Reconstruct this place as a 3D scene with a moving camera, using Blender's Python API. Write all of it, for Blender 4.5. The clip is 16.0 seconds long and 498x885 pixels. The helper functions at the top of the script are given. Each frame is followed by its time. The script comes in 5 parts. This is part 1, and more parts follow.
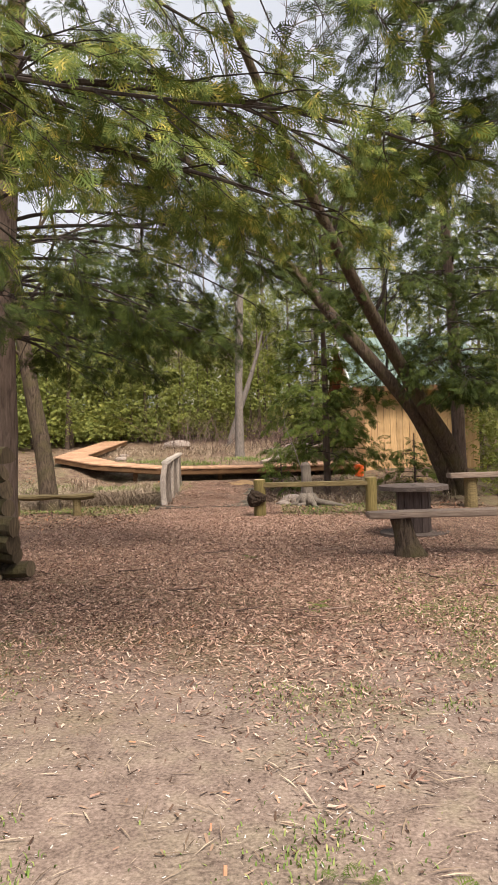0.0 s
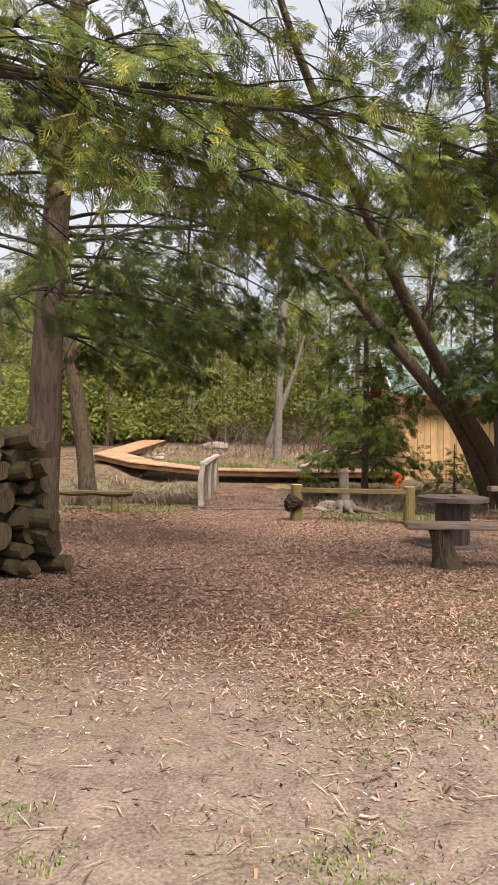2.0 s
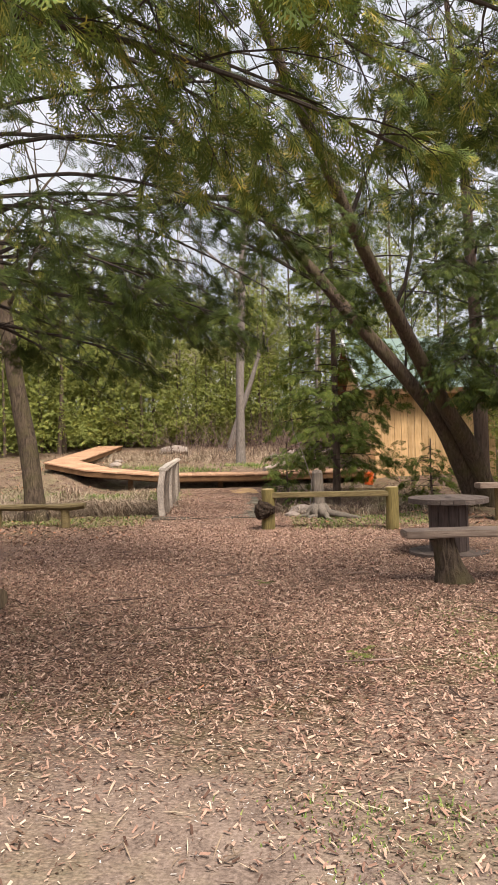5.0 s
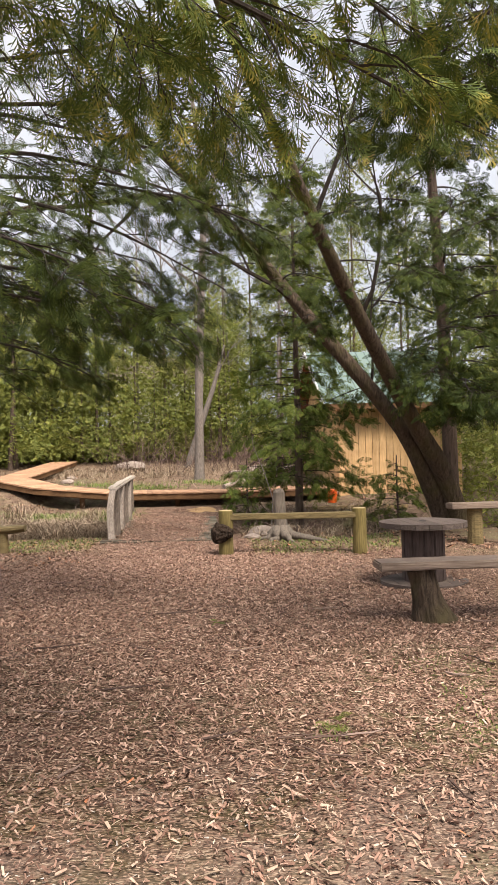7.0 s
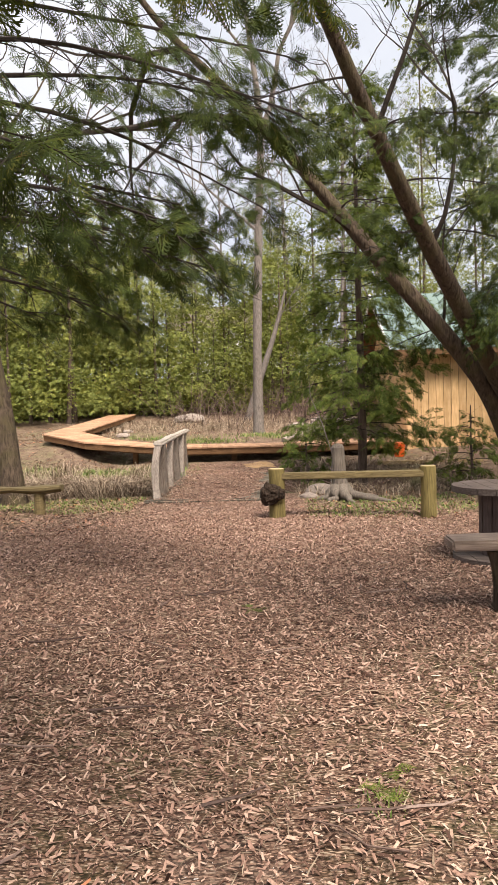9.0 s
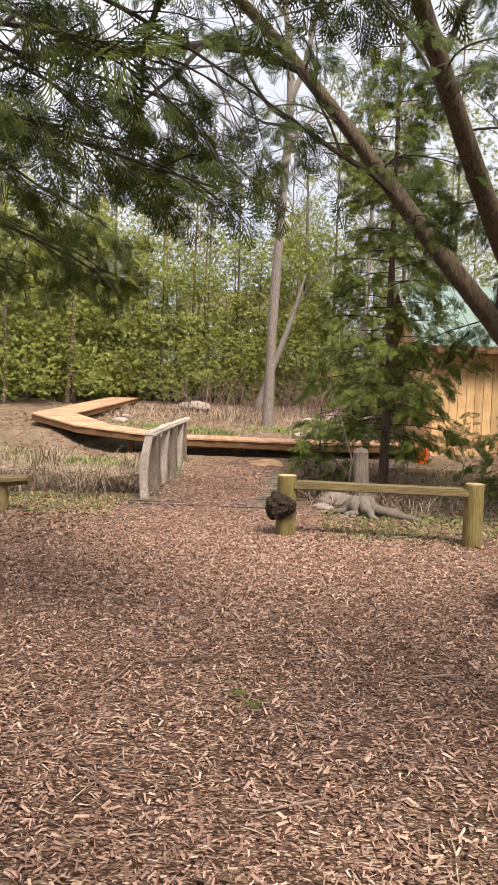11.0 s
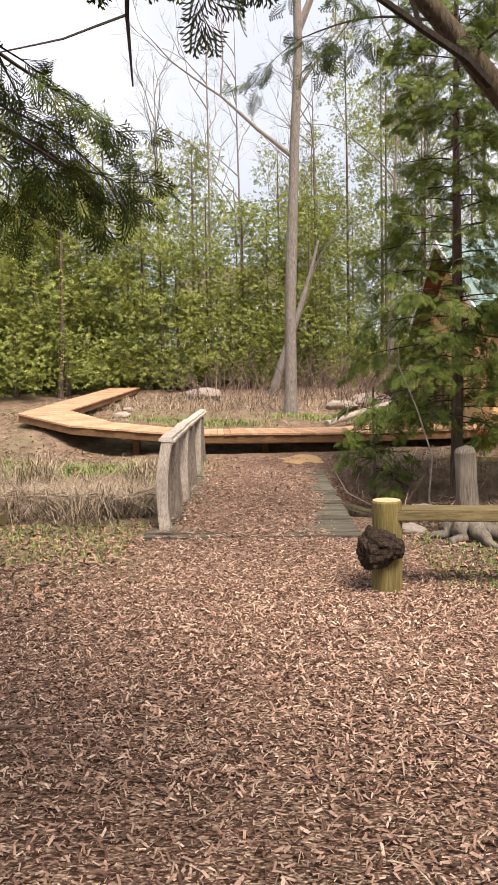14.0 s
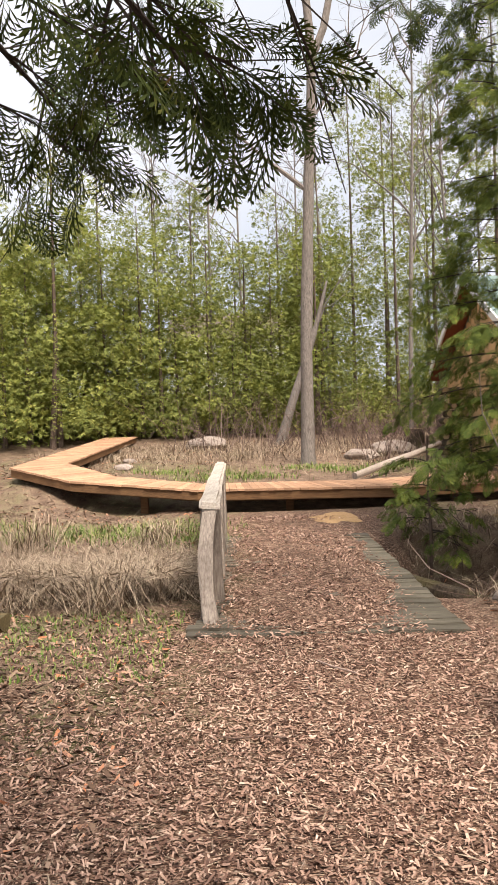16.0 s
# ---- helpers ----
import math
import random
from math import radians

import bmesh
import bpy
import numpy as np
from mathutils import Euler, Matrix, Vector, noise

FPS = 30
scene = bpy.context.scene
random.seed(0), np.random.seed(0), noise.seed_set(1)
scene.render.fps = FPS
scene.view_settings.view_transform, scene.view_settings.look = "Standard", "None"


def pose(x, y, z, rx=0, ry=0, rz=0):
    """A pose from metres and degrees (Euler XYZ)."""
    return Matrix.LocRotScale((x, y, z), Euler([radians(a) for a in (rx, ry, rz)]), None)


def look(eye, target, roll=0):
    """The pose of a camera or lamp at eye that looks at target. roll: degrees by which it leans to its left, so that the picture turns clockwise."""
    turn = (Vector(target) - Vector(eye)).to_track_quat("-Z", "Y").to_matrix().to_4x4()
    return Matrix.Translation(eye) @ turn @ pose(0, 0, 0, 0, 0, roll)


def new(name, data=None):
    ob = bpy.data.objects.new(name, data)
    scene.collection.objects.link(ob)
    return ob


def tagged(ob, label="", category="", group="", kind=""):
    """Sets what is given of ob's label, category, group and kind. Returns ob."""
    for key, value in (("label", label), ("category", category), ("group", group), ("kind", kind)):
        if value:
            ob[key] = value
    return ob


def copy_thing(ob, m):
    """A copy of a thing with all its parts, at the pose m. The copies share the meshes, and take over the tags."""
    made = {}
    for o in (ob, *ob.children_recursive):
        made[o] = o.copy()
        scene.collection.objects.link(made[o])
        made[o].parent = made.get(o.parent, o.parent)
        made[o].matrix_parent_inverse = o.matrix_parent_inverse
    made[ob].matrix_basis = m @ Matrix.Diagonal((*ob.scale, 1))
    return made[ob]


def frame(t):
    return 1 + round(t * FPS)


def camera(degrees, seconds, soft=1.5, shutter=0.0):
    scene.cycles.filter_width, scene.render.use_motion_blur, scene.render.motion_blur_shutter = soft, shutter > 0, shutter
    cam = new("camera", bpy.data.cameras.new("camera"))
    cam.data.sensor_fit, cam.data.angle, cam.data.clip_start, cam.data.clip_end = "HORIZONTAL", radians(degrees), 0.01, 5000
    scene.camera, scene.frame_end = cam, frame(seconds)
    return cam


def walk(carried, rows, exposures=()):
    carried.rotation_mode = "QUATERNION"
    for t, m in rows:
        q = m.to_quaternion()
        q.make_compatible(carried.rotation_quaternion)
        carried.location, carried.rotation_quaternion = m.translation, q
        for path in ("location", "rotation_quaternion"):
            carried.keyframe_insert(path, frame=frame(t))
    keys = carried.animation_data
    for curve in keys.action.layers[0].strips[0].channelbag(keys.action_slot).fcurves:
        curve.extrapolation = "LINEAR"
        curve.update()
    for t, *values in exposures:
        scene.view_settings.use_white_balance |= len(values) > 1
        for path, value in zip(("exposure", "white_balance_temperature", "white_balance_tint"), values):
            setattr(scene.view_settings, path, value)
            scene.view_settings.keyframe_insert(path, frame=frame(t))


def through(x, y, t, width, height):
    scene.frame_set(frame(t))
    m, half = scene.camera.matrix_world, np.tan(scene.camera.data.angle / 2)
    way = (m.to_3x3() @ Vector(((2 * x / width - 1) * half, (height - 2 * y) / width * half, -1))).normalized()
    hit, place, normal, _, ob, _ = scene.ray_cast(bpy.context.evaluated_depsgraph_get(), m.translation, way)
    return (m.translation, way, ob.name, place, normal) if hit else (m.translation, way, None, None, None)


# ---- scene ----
cam = camera(37.4, 16.0, 1.0)
METRES, EYE, TILT, LEAN, TURN = 10.3, 1.5, 0.0, 0.0, 0.0
EXPOSURE = 0.71
ROWS = [
    (0.0, 0.0, 0.0, 0.0, -0.01, -0.41, 1.68),
    (0.5, 0.0002, -0.0003, 0.0001, -0.0, -0.24, 1.21),
    (1.0, 0.0001, 0.0001, 0.0, 0.09, -0.0, 0.26),
    (1.5, -0.0007, 0.0002, 0.0005, 0.8, 0.05, -0.6),
    (2.0, -0.0035, -0.0009, 0.0001, 2.89, -0.11, -0.62),
    (2.5, -0.0025, 0.0013, -0.001, 3.86, -0.67, 0.09),
    (3.0, -0.0035, 0.0131, -0.0029, 2.31, -0.41, 1.07),
    (3.5, -0.0103, 0.0362, -0.0007, -0.56, 1.51, 1.81),
    (6.0, -0.0193, 0.1872, -0.0022, -0.14, -0.75, 1.21),
    (6.5, -0.0152, 0.2046, 0.0006, -0.24, -0.35, 1.12),
    (7.0, -0.0101, 0.2262, 0.0015, -3.3, 1.15, 1.32),
    (7.5, -0.0051, 0.2511, 0.0035, -3.2, 1.48, 2.5),
    (8.0, 0.0116, 0.2769, 0.0031, -1.61, 0.45, 3.18),
    (8.5, 0.0192, 0.3032, 0.0025, 0.09, -0.68, 2.98),
    (9.0, 0.0162, 0.3445, 0.0026, 1.96, -2.52, 1.85),
    (11.5, 0.0038, 0.5717, 0.0026, 2.51, -3.24, -2.08),
    (12.0, -0.0079, 0.6179, 0.0056, 1.61, -3.11, -0.23),
    (12.5, -0.019, 0.6659, 0.0048, 2.84, -3.98, 0.41),
    (13.0, -0.0332, 0.7105, 0.0054, 3.11, -3.99, 0.49),
    (13.5, -0.0476, 0.7556, 0.0072, 1.51, -4.04, 1.49),
    (14.0, -0.0586, 0.8006, 0.0101, 2.48, -4.67, 1.3),
    (14.5, -0.078, 0.8433, 0.0099, 3.29, -5.5, 0.87),
    (15.0, -0.0908, 0.8823, 0.0113, 2.5, -6.24, 0.48),
    (15.5, -0.1071, 0.9213, 0.015, 2.89, -4.25, 0.46),
    (16.0, -0.1314, 0.9571, 0.0154, 1.32, -1.07, 1.83),
]
walk(cam, [(t, pose(0, 0, EYE, TILT, LEAN, TURN) @ pose(METRES * x, METRES * y, METRES * z, 90 + pitch, roll, yaw)) for t, x, y, z, yaw, pitch, roll in ROWS], [(0.0, EXPOSURE, 6800, 12.0), (7.0, EXPOSURE + 0.07, 6800, 12.0), (12.5, EXPOSURE + 0.27, 6800, 12.0), (16.0, EXPOSURE + 0.2, 6800, 12.0)])

# ---- world, sun, exposure ----
world = bpy.data.worlds.new("sky")
scene.world = world
world.use_nodes = True
wt = world.node_tree
wt.nodes.clear()
SUN_EL, SUN_AZ = 57.0, 152.0      # azimuth clockwise from +Y
sky = wt.nodes.new("ShaderNodeTexSky")
sky.sky_type = 'NISHITA'
sky.sun_disc = False
sky.sun_elevation = radians(SUN_EL)
sky.sun_rotation = radians(SUN_AZ)
sky.dust_density = 4.0
cloud_n = wt.nodes.new("ShaderNodeTexNoise")
cloud_n.inputs["Scale"].default_value = 2.2
cloud_n.inputs["Detail"].default_value = 5
cloud_r = wt.nodes.new("ShaderNodeValToRGB")
cloud_r.color_ramp.elements[0].position = 0.3
cloud_r.color_ramp.elements[0].color = (4.2, 4.6, 5.3, 1)
cloud_r.color_ramp.elements[1].position = 0.7
cloud_r.color_ramp.elements[1].color = (6.2, 6.4, 6.8, 1)
wmix = wt.nodes.new("ShaderNodeMix")
wmix.data_type = 'RGBA'
wmix.inputs["Factor"].default_value = 0.85
bg = wt.nodes.new("ShaderNodeBackground")
bg.inputs["Strength"].default_value = 0.1
wo = wt.nodes.new("ShaderNodeOutputWorld")
wtc = wt.nodes.new("ShaderNodeTexCoord")
wt.links.new(wtc.outputs["Generated"], cloud_n.inputs["Vector"])
wt.links.new(cloud_n.outputs["Fac"], cloud_r.inputs["Fac"])
wt.links.new(sky.outputs["Color"], wmix.inputs["A"])
wt.links.new(cloud_r.outputs["Color"], wmix.inputs["B"])
wt.links.new(wmix.outputs["Result"], bg.inputs["Color"])
wt.links.new(bg.outputs["Background"], wo.inputs["Surface"])

sun = new("sun", bpy.data.lights.new("sun", 'SUN'))
sun.data.energy = 4.5
sun.data.angle = radians(24)
sun.data.color = (1.0, 0.94, 0.86)
_e, _a = radians(SUN_EL), radians(SUN_AZ)
sun.matrix_world = look((10 * math.sin(_a) * math.cos(_e), 10 * math.cos(_a) * math.cos(_e), 10 * math.sin(_e)), (0, 0, 0))

# ---- materials ----


class Nodes:
    """A small helper that writes one node material."""

    def __init__(self, name):
        self.m = bpy.data.materials.new(name)
        self.m.use_nodes = True
        self.t = self.m.node_tree
        self.t.nodes.clear()
        self.out = self.t.nodes.new("ShaderNodeOutputMaterial")
        self.b = self.t.nodes.new("ShaderNodeBsdfPrincipled")
        self.t.links.new(self.b.outputs[0], self.out.inputs["Surface"])

    def add(self, kind, **vals):
        n = self.t.nodes.new(kind)
        for k, v in vals.items():
            n.inputs[k].default_value = v
        return n

    def link(self, a, b):
        self.t.links.new(a, b)

    def coords(self, scale=(1, 1, 1), world_space=False):
        mp = self.add("ShaderNodeMapping", Scale=scale)
        if world_space:
            g = self.add("ShaderNodeNewGeometry")
            self.link(g.outputs["Position"], mp.inputs["Vector"])
        else:
            c = self.add("ShaderNodeTexCoord")
            self.link(c.outputs["Object"], mp.inputs["Vector"])
        return mp.outputs["Vector"]

    def noise(self, vec, scale, detail=4.0, rough=0.6, distortion=0.0):
        n = self.add("ShaderNodeTexNoise", Scale=scale, Detail=detail, Roughness=rough, Distortion=distortion)
        self.link(vec, n.inputs["Vector"])
        return n.outputs["Fac"]

    def ramp(self, fac, *stops):
        r = self.t.nodes.new("ShaderNodeValToRGB")
        el = r.color_ramp.elements
        while len(el) < len(stops):
            el.new(0.5)
        for e, (p, c) in zip(el, stops):
            e.position = p
            e.color = (*c, 1) if len(c) == 3 else c
        self.link(fac, r.inputs["Fac"])
        return r.outputs["Color"]

    def mix(self, fac, a, b, mode='MIX'):
        n = self.t.nodes.new("ShaderNodeMix")
        n.data_type, n.blend_type = 'RGBA', mode
        for v, k in ((fac, "Factor"), (a, "A"), (b, "B")):
            if isinstance(v, (int, float)):
                n.inputs[k].default_value = v
            elif isinstance(v, tuple):
                n.inputs[k].default_value = (*v, 1)
            else:
                self.link(v, n.inputs[k])
        return n.outputs["Result"]

    def maths(self, op, a, b=0.0, clamp=False):
        n = self.t.nodes.new("ShaderNodeMath")
        n.operation, n.use_clamp = op, clamp
        for i, v in enumerate((a, b)):
            if isinstance(v, (int, float)):
                n.inputs[i].default_value = v
            else:
                self.link(v, n.inputs[i])
        return n.outputs[0]

    def bump(self, height, strength, dist):
        n = self.add("ShaderNodeBump", Strength=strength, Distance=dist)
        self.link(height, n.inputs["Height"])
        self.link(n.outputs["Normal"], self.b.inputs["Normal"])

    def done(self, colour, rough=0.9, spec=0.25):
        if isinstance(colour, tuple):
            self.b.inputs["Base Color"].default_value = (*colour, 1)
        else:
            self.link(colour, self.b.inputs["Base Color"])
        if isinstance(rough, (int, float)):
            self.b.inputs["Roughness"].default_value = rough
        else:
            self.link(rough, self.b.inputs["Roughness"])
        self.b.inputs["Specular IOR Level"].default_value = spec
        return self.m


def bark(name, dark, light, moss=None, stretch=0.16, scale=22.0, bumps=0.03):
    n = Nodes(name)
    v = n.coords((1, 1, stretch))
    a = n.noise(v, scale, 6, 0.65, 0.6)
    w = n.noise(n.coords(), 1.7, 3)
    c = n.ramp(a, (0.32, dark), (0.52, tuple((p + q) / 2 for p, q in zip(dark, light))), (0.72, light))
    c = n.mix(n.ramp(w, (0.35, (0, 0, 0)), (0.75, (0.5, 0.5, 0.5))), c, tuple(q * 0.55 for q in light))
    if moss:
        mm = n.ramp(n.noise(n.coords(), 2.6, 4), (0.45, (0, 0, 0)), (0.7, (0.75, 0.75, 0.75)))
        c = n.mix(mm, c, moss)
    n.bump(a, 0.9, bumps)
    return n.done(c, 0.95, 0.15)


def timber(name, dark, light, along=0, scale=9.0, ring=0.0, per_piece=0.25, rough=0.75):
    """Sawn or split wood with its grain along one axis."""
    n = Nodes(name)
    s = [7.0, 7.0, 7.0]
    s[along] = 0.5
    o = n.add("ShaderNodeObjectInfo")
    add = n.t.nodes.new("ShaderNodeVectorMath")
    add.operation = 'ADD'
    n.link(n.coords(tuple(s)), add.inputs[0])
    off = n.maths('MULTIPLY', o.outputs["Random"], 37.0)
    n.link(off, add.inputs[1])
    g = n.noise(add.outputs[0], scale, 5, 0.6, 0.4)
    c = n.ramp(g, (0.3, dark), (0.7, light))
    big = n.noise(n.coords(), 2.1, 4)
    c = n.mix(n.ramp(big, (0.4, (0, 0, 0)), (0.8, (0.6, 0.6, 0.6))), c, tuple(x * 0.62 for x in dark))
    k = n.ramp(o.outputs["Random"], (0.0, (1 - per_piece,) * 3), (1.0, (1 + per_piece * 0.4,) * 3))
    c = n.mix(1.0, c, k, 'MULTIPLY')
    n.bump(g, 0.5, 0.004)
    return n.done(c, rough, 0.25)


def foliage(name, stops, through=0.07):
    n = Nodes(name)
    g = n.add("ShaderNodeNewGeometry")
    tuft = n.noise(n.coords(), 7.0, 2)
    tuft = n.maths('ADD', n.maths('MULTIPLY', n.maths('SUBTRACT', tuft, 0.5), 1.7), n.maths('MULTIPLY', g.outputs["Random Per Island"], 0.45), True)
    tuft = n.maths('ADD', tuft, 0.22, True)
    c = n.ramp(tuft, *stops)
    patch = n.noise(n.coords(), 0.9, 3)
    c = n.mix(n.ramp(patch, (0.35, (0, 0, 0)), (0.7, (0.55, 0.55, 0.55))), c, n.mix(1.0, c, (1.35, 1.2, 0.65), 'MULTIPLY'))
    n.done(c, 0.7, 0.12)
    tr = n.add("ShaderNodeBsdfTranslucent")
    n.link(n.mix(1.0, c, (1.3, 1.35, 0.8), 'MULTIPLY'), tr.inputs["Color"])
    ms = n.add("ShaderNodeMixShader")
    ms.inputs[0].default_value = through
    n.link(n.b.outputs[0], ms.inputs[1])
    n.link(tr.outputs[0], ms.inputs[2])
    n.link(ms.outputs[0], n.out.inputs["Surface"])
    return n.m


def islands(name, stops, rough=0.85, spec=0.2):
    n = Nodes(name)
    g = n.add("ShaderNodeNewGeometry")
    c = n.ramp(g.outputs["Random Per Island"], *stops)
    f = n.noise(n.coords((1, 1, 1), True), 60, 3)
    c = n.mix(0.35, c, n.mix(1.0, c, n.ramp(f, (0.3, (0.3,) * 3), (0.7, (1.4,) * 3)), 'MULTIPLY'))
    return n.done(c, rough, spec)


def ground_material():
    n = Nodes("ground")
    p = n.coords((1, 1, 1), True)
    sep = n.add("ShaderNodeSeparateXYZ")
    n.link(p, sep.inputs[0])
    X, Y = sep.outputs["X"], sep.outputs["Y"]
    big = n.noise(p, 0.7, 5, 0.65)
    mid = n.noise(p, 4.5, 5, 0.65)
    fine = n.noise(p, 55, 4, 0.7)
    # trodden earth with pebbles
    earth = n.ramp(n.maths('ADD', n.maths('MULTIPLY', fine, 0.6), n.maths('MULTIPLY', mid, 0.4)),
                   (0.36, (0.085, 0.06, 0.048)), (0.5, (0.2, 0.148, 0.12)), (0.64, (0.33, 0.25, 0.205)))
    # wood chips: stretched cells turned two ways
    def chips(angle, sc):
        mp = n.add("ShaderNodeMapping", Rotation=(0, 0, angle), Scale=(sc, sc * 2.0, sc))
        n.link(p, mp.inputs["Vector"])
        dn = n.add("ShaderNodeTexNoise", Scale=3.5, Detail=3)
        n.link(p, dn.inputs["Vector"])
        dm = n.t.nodes.new("ShaderNodeVectorMath")
        dm.operation = 'SCALE'
        n.link(dn.outputs["Color"], dm.inputs[0])
        dm.inputs["Scale"].default_value = 5.0
        ds = dm.outputs[0]
        va = n.t.nodes.new("ShaderNodeVectorMath")
        va.operation = 'ADD'
        n.link(mp.outputs[0], va.inputs[0])
        n.link(ds, va.inputs[1])
        vo = n.add("ShaderNodeTexVoronoi", Scale=1.0)
        n.link(va.outputs[0], vo.inputs["Vector"])
        return vo
    v1, v2 = chips(0.5, 36.0), chips(-0.8, 56.0)
    s1 = n.add("ShaderNodeSeparateColor")
    n.link(v1.outputs["Color"], s1.inputs[0])
    s2 = n.add("ShaderNodeSeparateColor")
    n.link(v2.outputs["Color"], s2.inputs[0])
    pal = ((0.0, (0.05, 0.026, 0.018)), (0.35, (0.19, 0.107, 0.073)), (0.65, (0.37, 0.23, 0.163)), (0.88, (0.55, 0.385, 0.28)), (1.0, (0.66, 0.5, 0.37)))
    chip = n.mix(n.maths('GREATER_THAN', s2.outputs[1], 0.5), n.ramp(s1.outputs[0], *pal), n.ramp(s2.outputs[0], *pal))
    chip = n.mix(n.ramp(mid, (0.4, (0, 0, 0)), (0.75, (0.55,) * 3)), chip, (0.06, 0.034, 0.024))
    gap = n.ramp(v2.outputs["Distance"], (0.25, (1, 1, 1)), (0.75, (0.3, 0.27, 0.26)))
    chip = n.mix(1.0, chip, gap, 'MULTIPLY')
    # moss and short grass
    green = n.ramp(fine, (0.3, (0.05, 0.065, 0.02)), (0.55, (0.12, 0.15, 0.05)), (0.75, (0.26, 0.24, 0.12)))
    # leaf litter and dry grass
    litter = n.ramp(n.maths('ADD', n.maths('MULTIPLY', fine, 0.5), n.maths('MULTIPLY', mid, 0.5)),
                    (0.34, (0.06, 0.038, 0.027)), (0.5, (0.17, 0.115, 0.08)), (0.68, (0.36, 0.26, 0.185)))
    wob = n.maths('MULTIPLY', n.maths('SUBTRACT', big, 0.5), 5.0)
    yy = n.maths('ADD', Y, wob)
    to_chip = n.maths('MULTIPLY', n.maths('SUBTRACT', n.maths('ADD', yy, n.maths('MULTIPLY', n.maths('SUBTRACT', mid, 0.5), 3.0)), 3.7), 0.45, True)
    c = n.mix(to_chip, earth, chip)
    far = n.maths('MULTIPLY', n.maths('SUBTRACT', n.maths('ADD', Y, n.maths('MULTIPLY', wob, 0.4)), 14.2), 0.9, True)
    off = n.maths('SUBTRACT', n.maths('ABSOLUTE', n.maths('ADD', X, 0.9)), 1.2)
    offp = n.maths('MULTIPLY', off, 1.5, True)
    c = n.mix(n.maths('MULTIPLY', far, offp), c, litter)
    c = n.mix(n.maths('MULTIPLY', n.maths('SUBTRACT', Y, 22.2), 1.2, True), c, litter)
    g1 = n.ramp(n.maths('ADD', n.maths('MULTIPLY', big, 0.6), n.maths('MULTIPLY', mid, 0.4)), (0.47, (0, 0, 0)), (0.6, (0.8,) * 3))
    side = n.maths('MULTIPLY', n.maths('SUBTRACT', n.maths('ABSOLUTE', n.maths('ADD', X, 0.4)), 0.9), 0.9, True)
    near_g = n.maths('MULTIPLY', n.maths('MULTIPLY', n.maths('SUBTRACT', 8.6, Y), 0.5, True), 0.9)
    strip = n.maths('MULTIPLY', n.maths('MULTIPLY', n.maths('SUBTRACT', Y, 12.6), 0.8, True), n.maths('MULTIPLY', n.maths('SUBTRACT', 34, Y), 0.2, True))
    c = n.mix(n.maths('MULTIPLY', g1, n.maths('MAXIMUM', n.maths('MULTIPLY', near_g, n.maths('ADD', n.maths('MULTIPLY', side, 0.7), 0.3)), n.maths('MULTIPLY', n.maths('MULTIPLY', strip, side), 0.6))), c, green)
    hgt = n.maths('ADD', n.maths('MULTIPLY', fine, 0.5), n.maths('MULTIPLY', n.maths('SUBTRACT', 1.0, v1.outputs["Distance"]), to_chip))
    n.bump(hgt, 0.7, 0.02)
    return n.done(c, 0.95, 0.15)


M_GROUND = ground_material()
M_CHIP = islands("wood_chips", ((0.0, (0.05, 0.026, 0.018)), (0.2, (0.165, 0.092, 0.067)), (0.55, (0.34, 0.206, 0.153)), (0.88, (0.5, 0.333, 0.252)), (1.0, (0.63, 0.46, 0.36))))
M_STRAW = islands("dry_grass", ((0.0, (0.08, 0.053, 0.036)), (0.4, (0.25, 0.18, 0.125)), (1.0, (0.52, 0.415, 0.3))))
M_GRASS = islands("green_grass", ((0.0, (0.07, 0.12, 0.025)), (0.5, (0.15, 0.22, 0.05)), (1.0, (0.3, 0.31, 0.11))))
M_LITTER = islands("leaf_litter", ((0.0, (0.06, 0.035, 0.025)), (0.5, (0.2, 0.125, 0.085)), (0.85, (0.36, 0.25, 0.18)), (1.0, (0.5, 0.2, 0.1))))
M_PEBBLE = islands("pebbles", ((0.0, (0.16, 0.12, 0.1)), (0.5, (0.38, 0.31, 0.26)), (1.0, (0.68, 0.64, 0.6))))
M_TWIG = islands("twigs", ((0.0, (0.07, 0.046, 0.038)), (0.6, (0.19, 0.125, 0.1)), (1.0, (0.33, 0.24, 0.2))))
M_CEDARBARK = bark("cedar_bark", (0.05, 0.034, 0.027), (0.2, 0.145, 0.115))
M_OAKBARK = bark("ridged_bark", (0.025, 0.018, 0.013), (0.165, 0.12, 0.086), (0.1, 0.085, 0.038), 0.22, 24, 0.07)
M_GREYBARK = bark("grey_bark", (0.10, 0.083, 0.072), (0.29, 0.25, 0.22), None, 0.3, 30, 0.015)
M_LIMB = bark("limb_bark", (0.022, 0.017, 0.014), (0.075, 0.06, 0.05), None, 0.4, 30, 0.01)
# Base colour darkened to hold the shade of boughs seen from below.
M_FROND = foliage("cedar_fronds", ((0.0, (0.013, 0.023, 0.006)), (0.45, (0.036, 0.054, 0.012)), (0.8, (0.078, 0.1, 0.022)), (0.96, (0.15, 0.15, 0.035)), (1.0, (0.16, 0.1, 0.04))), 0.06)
# Sunlit copy of the fronds: warm sunlight is put into the yellow tones.
M_FROND_SUN = foliage("cedar_fronds_sunlit", ((0.0, (0.035, 0.06, 0.015)), (0.45, (0.085, 0.12, 0.03)), (0.75, (0.21, 0.215, 0.052)), (1.0, (0.48, 0.38, 0.11))), 0.1)
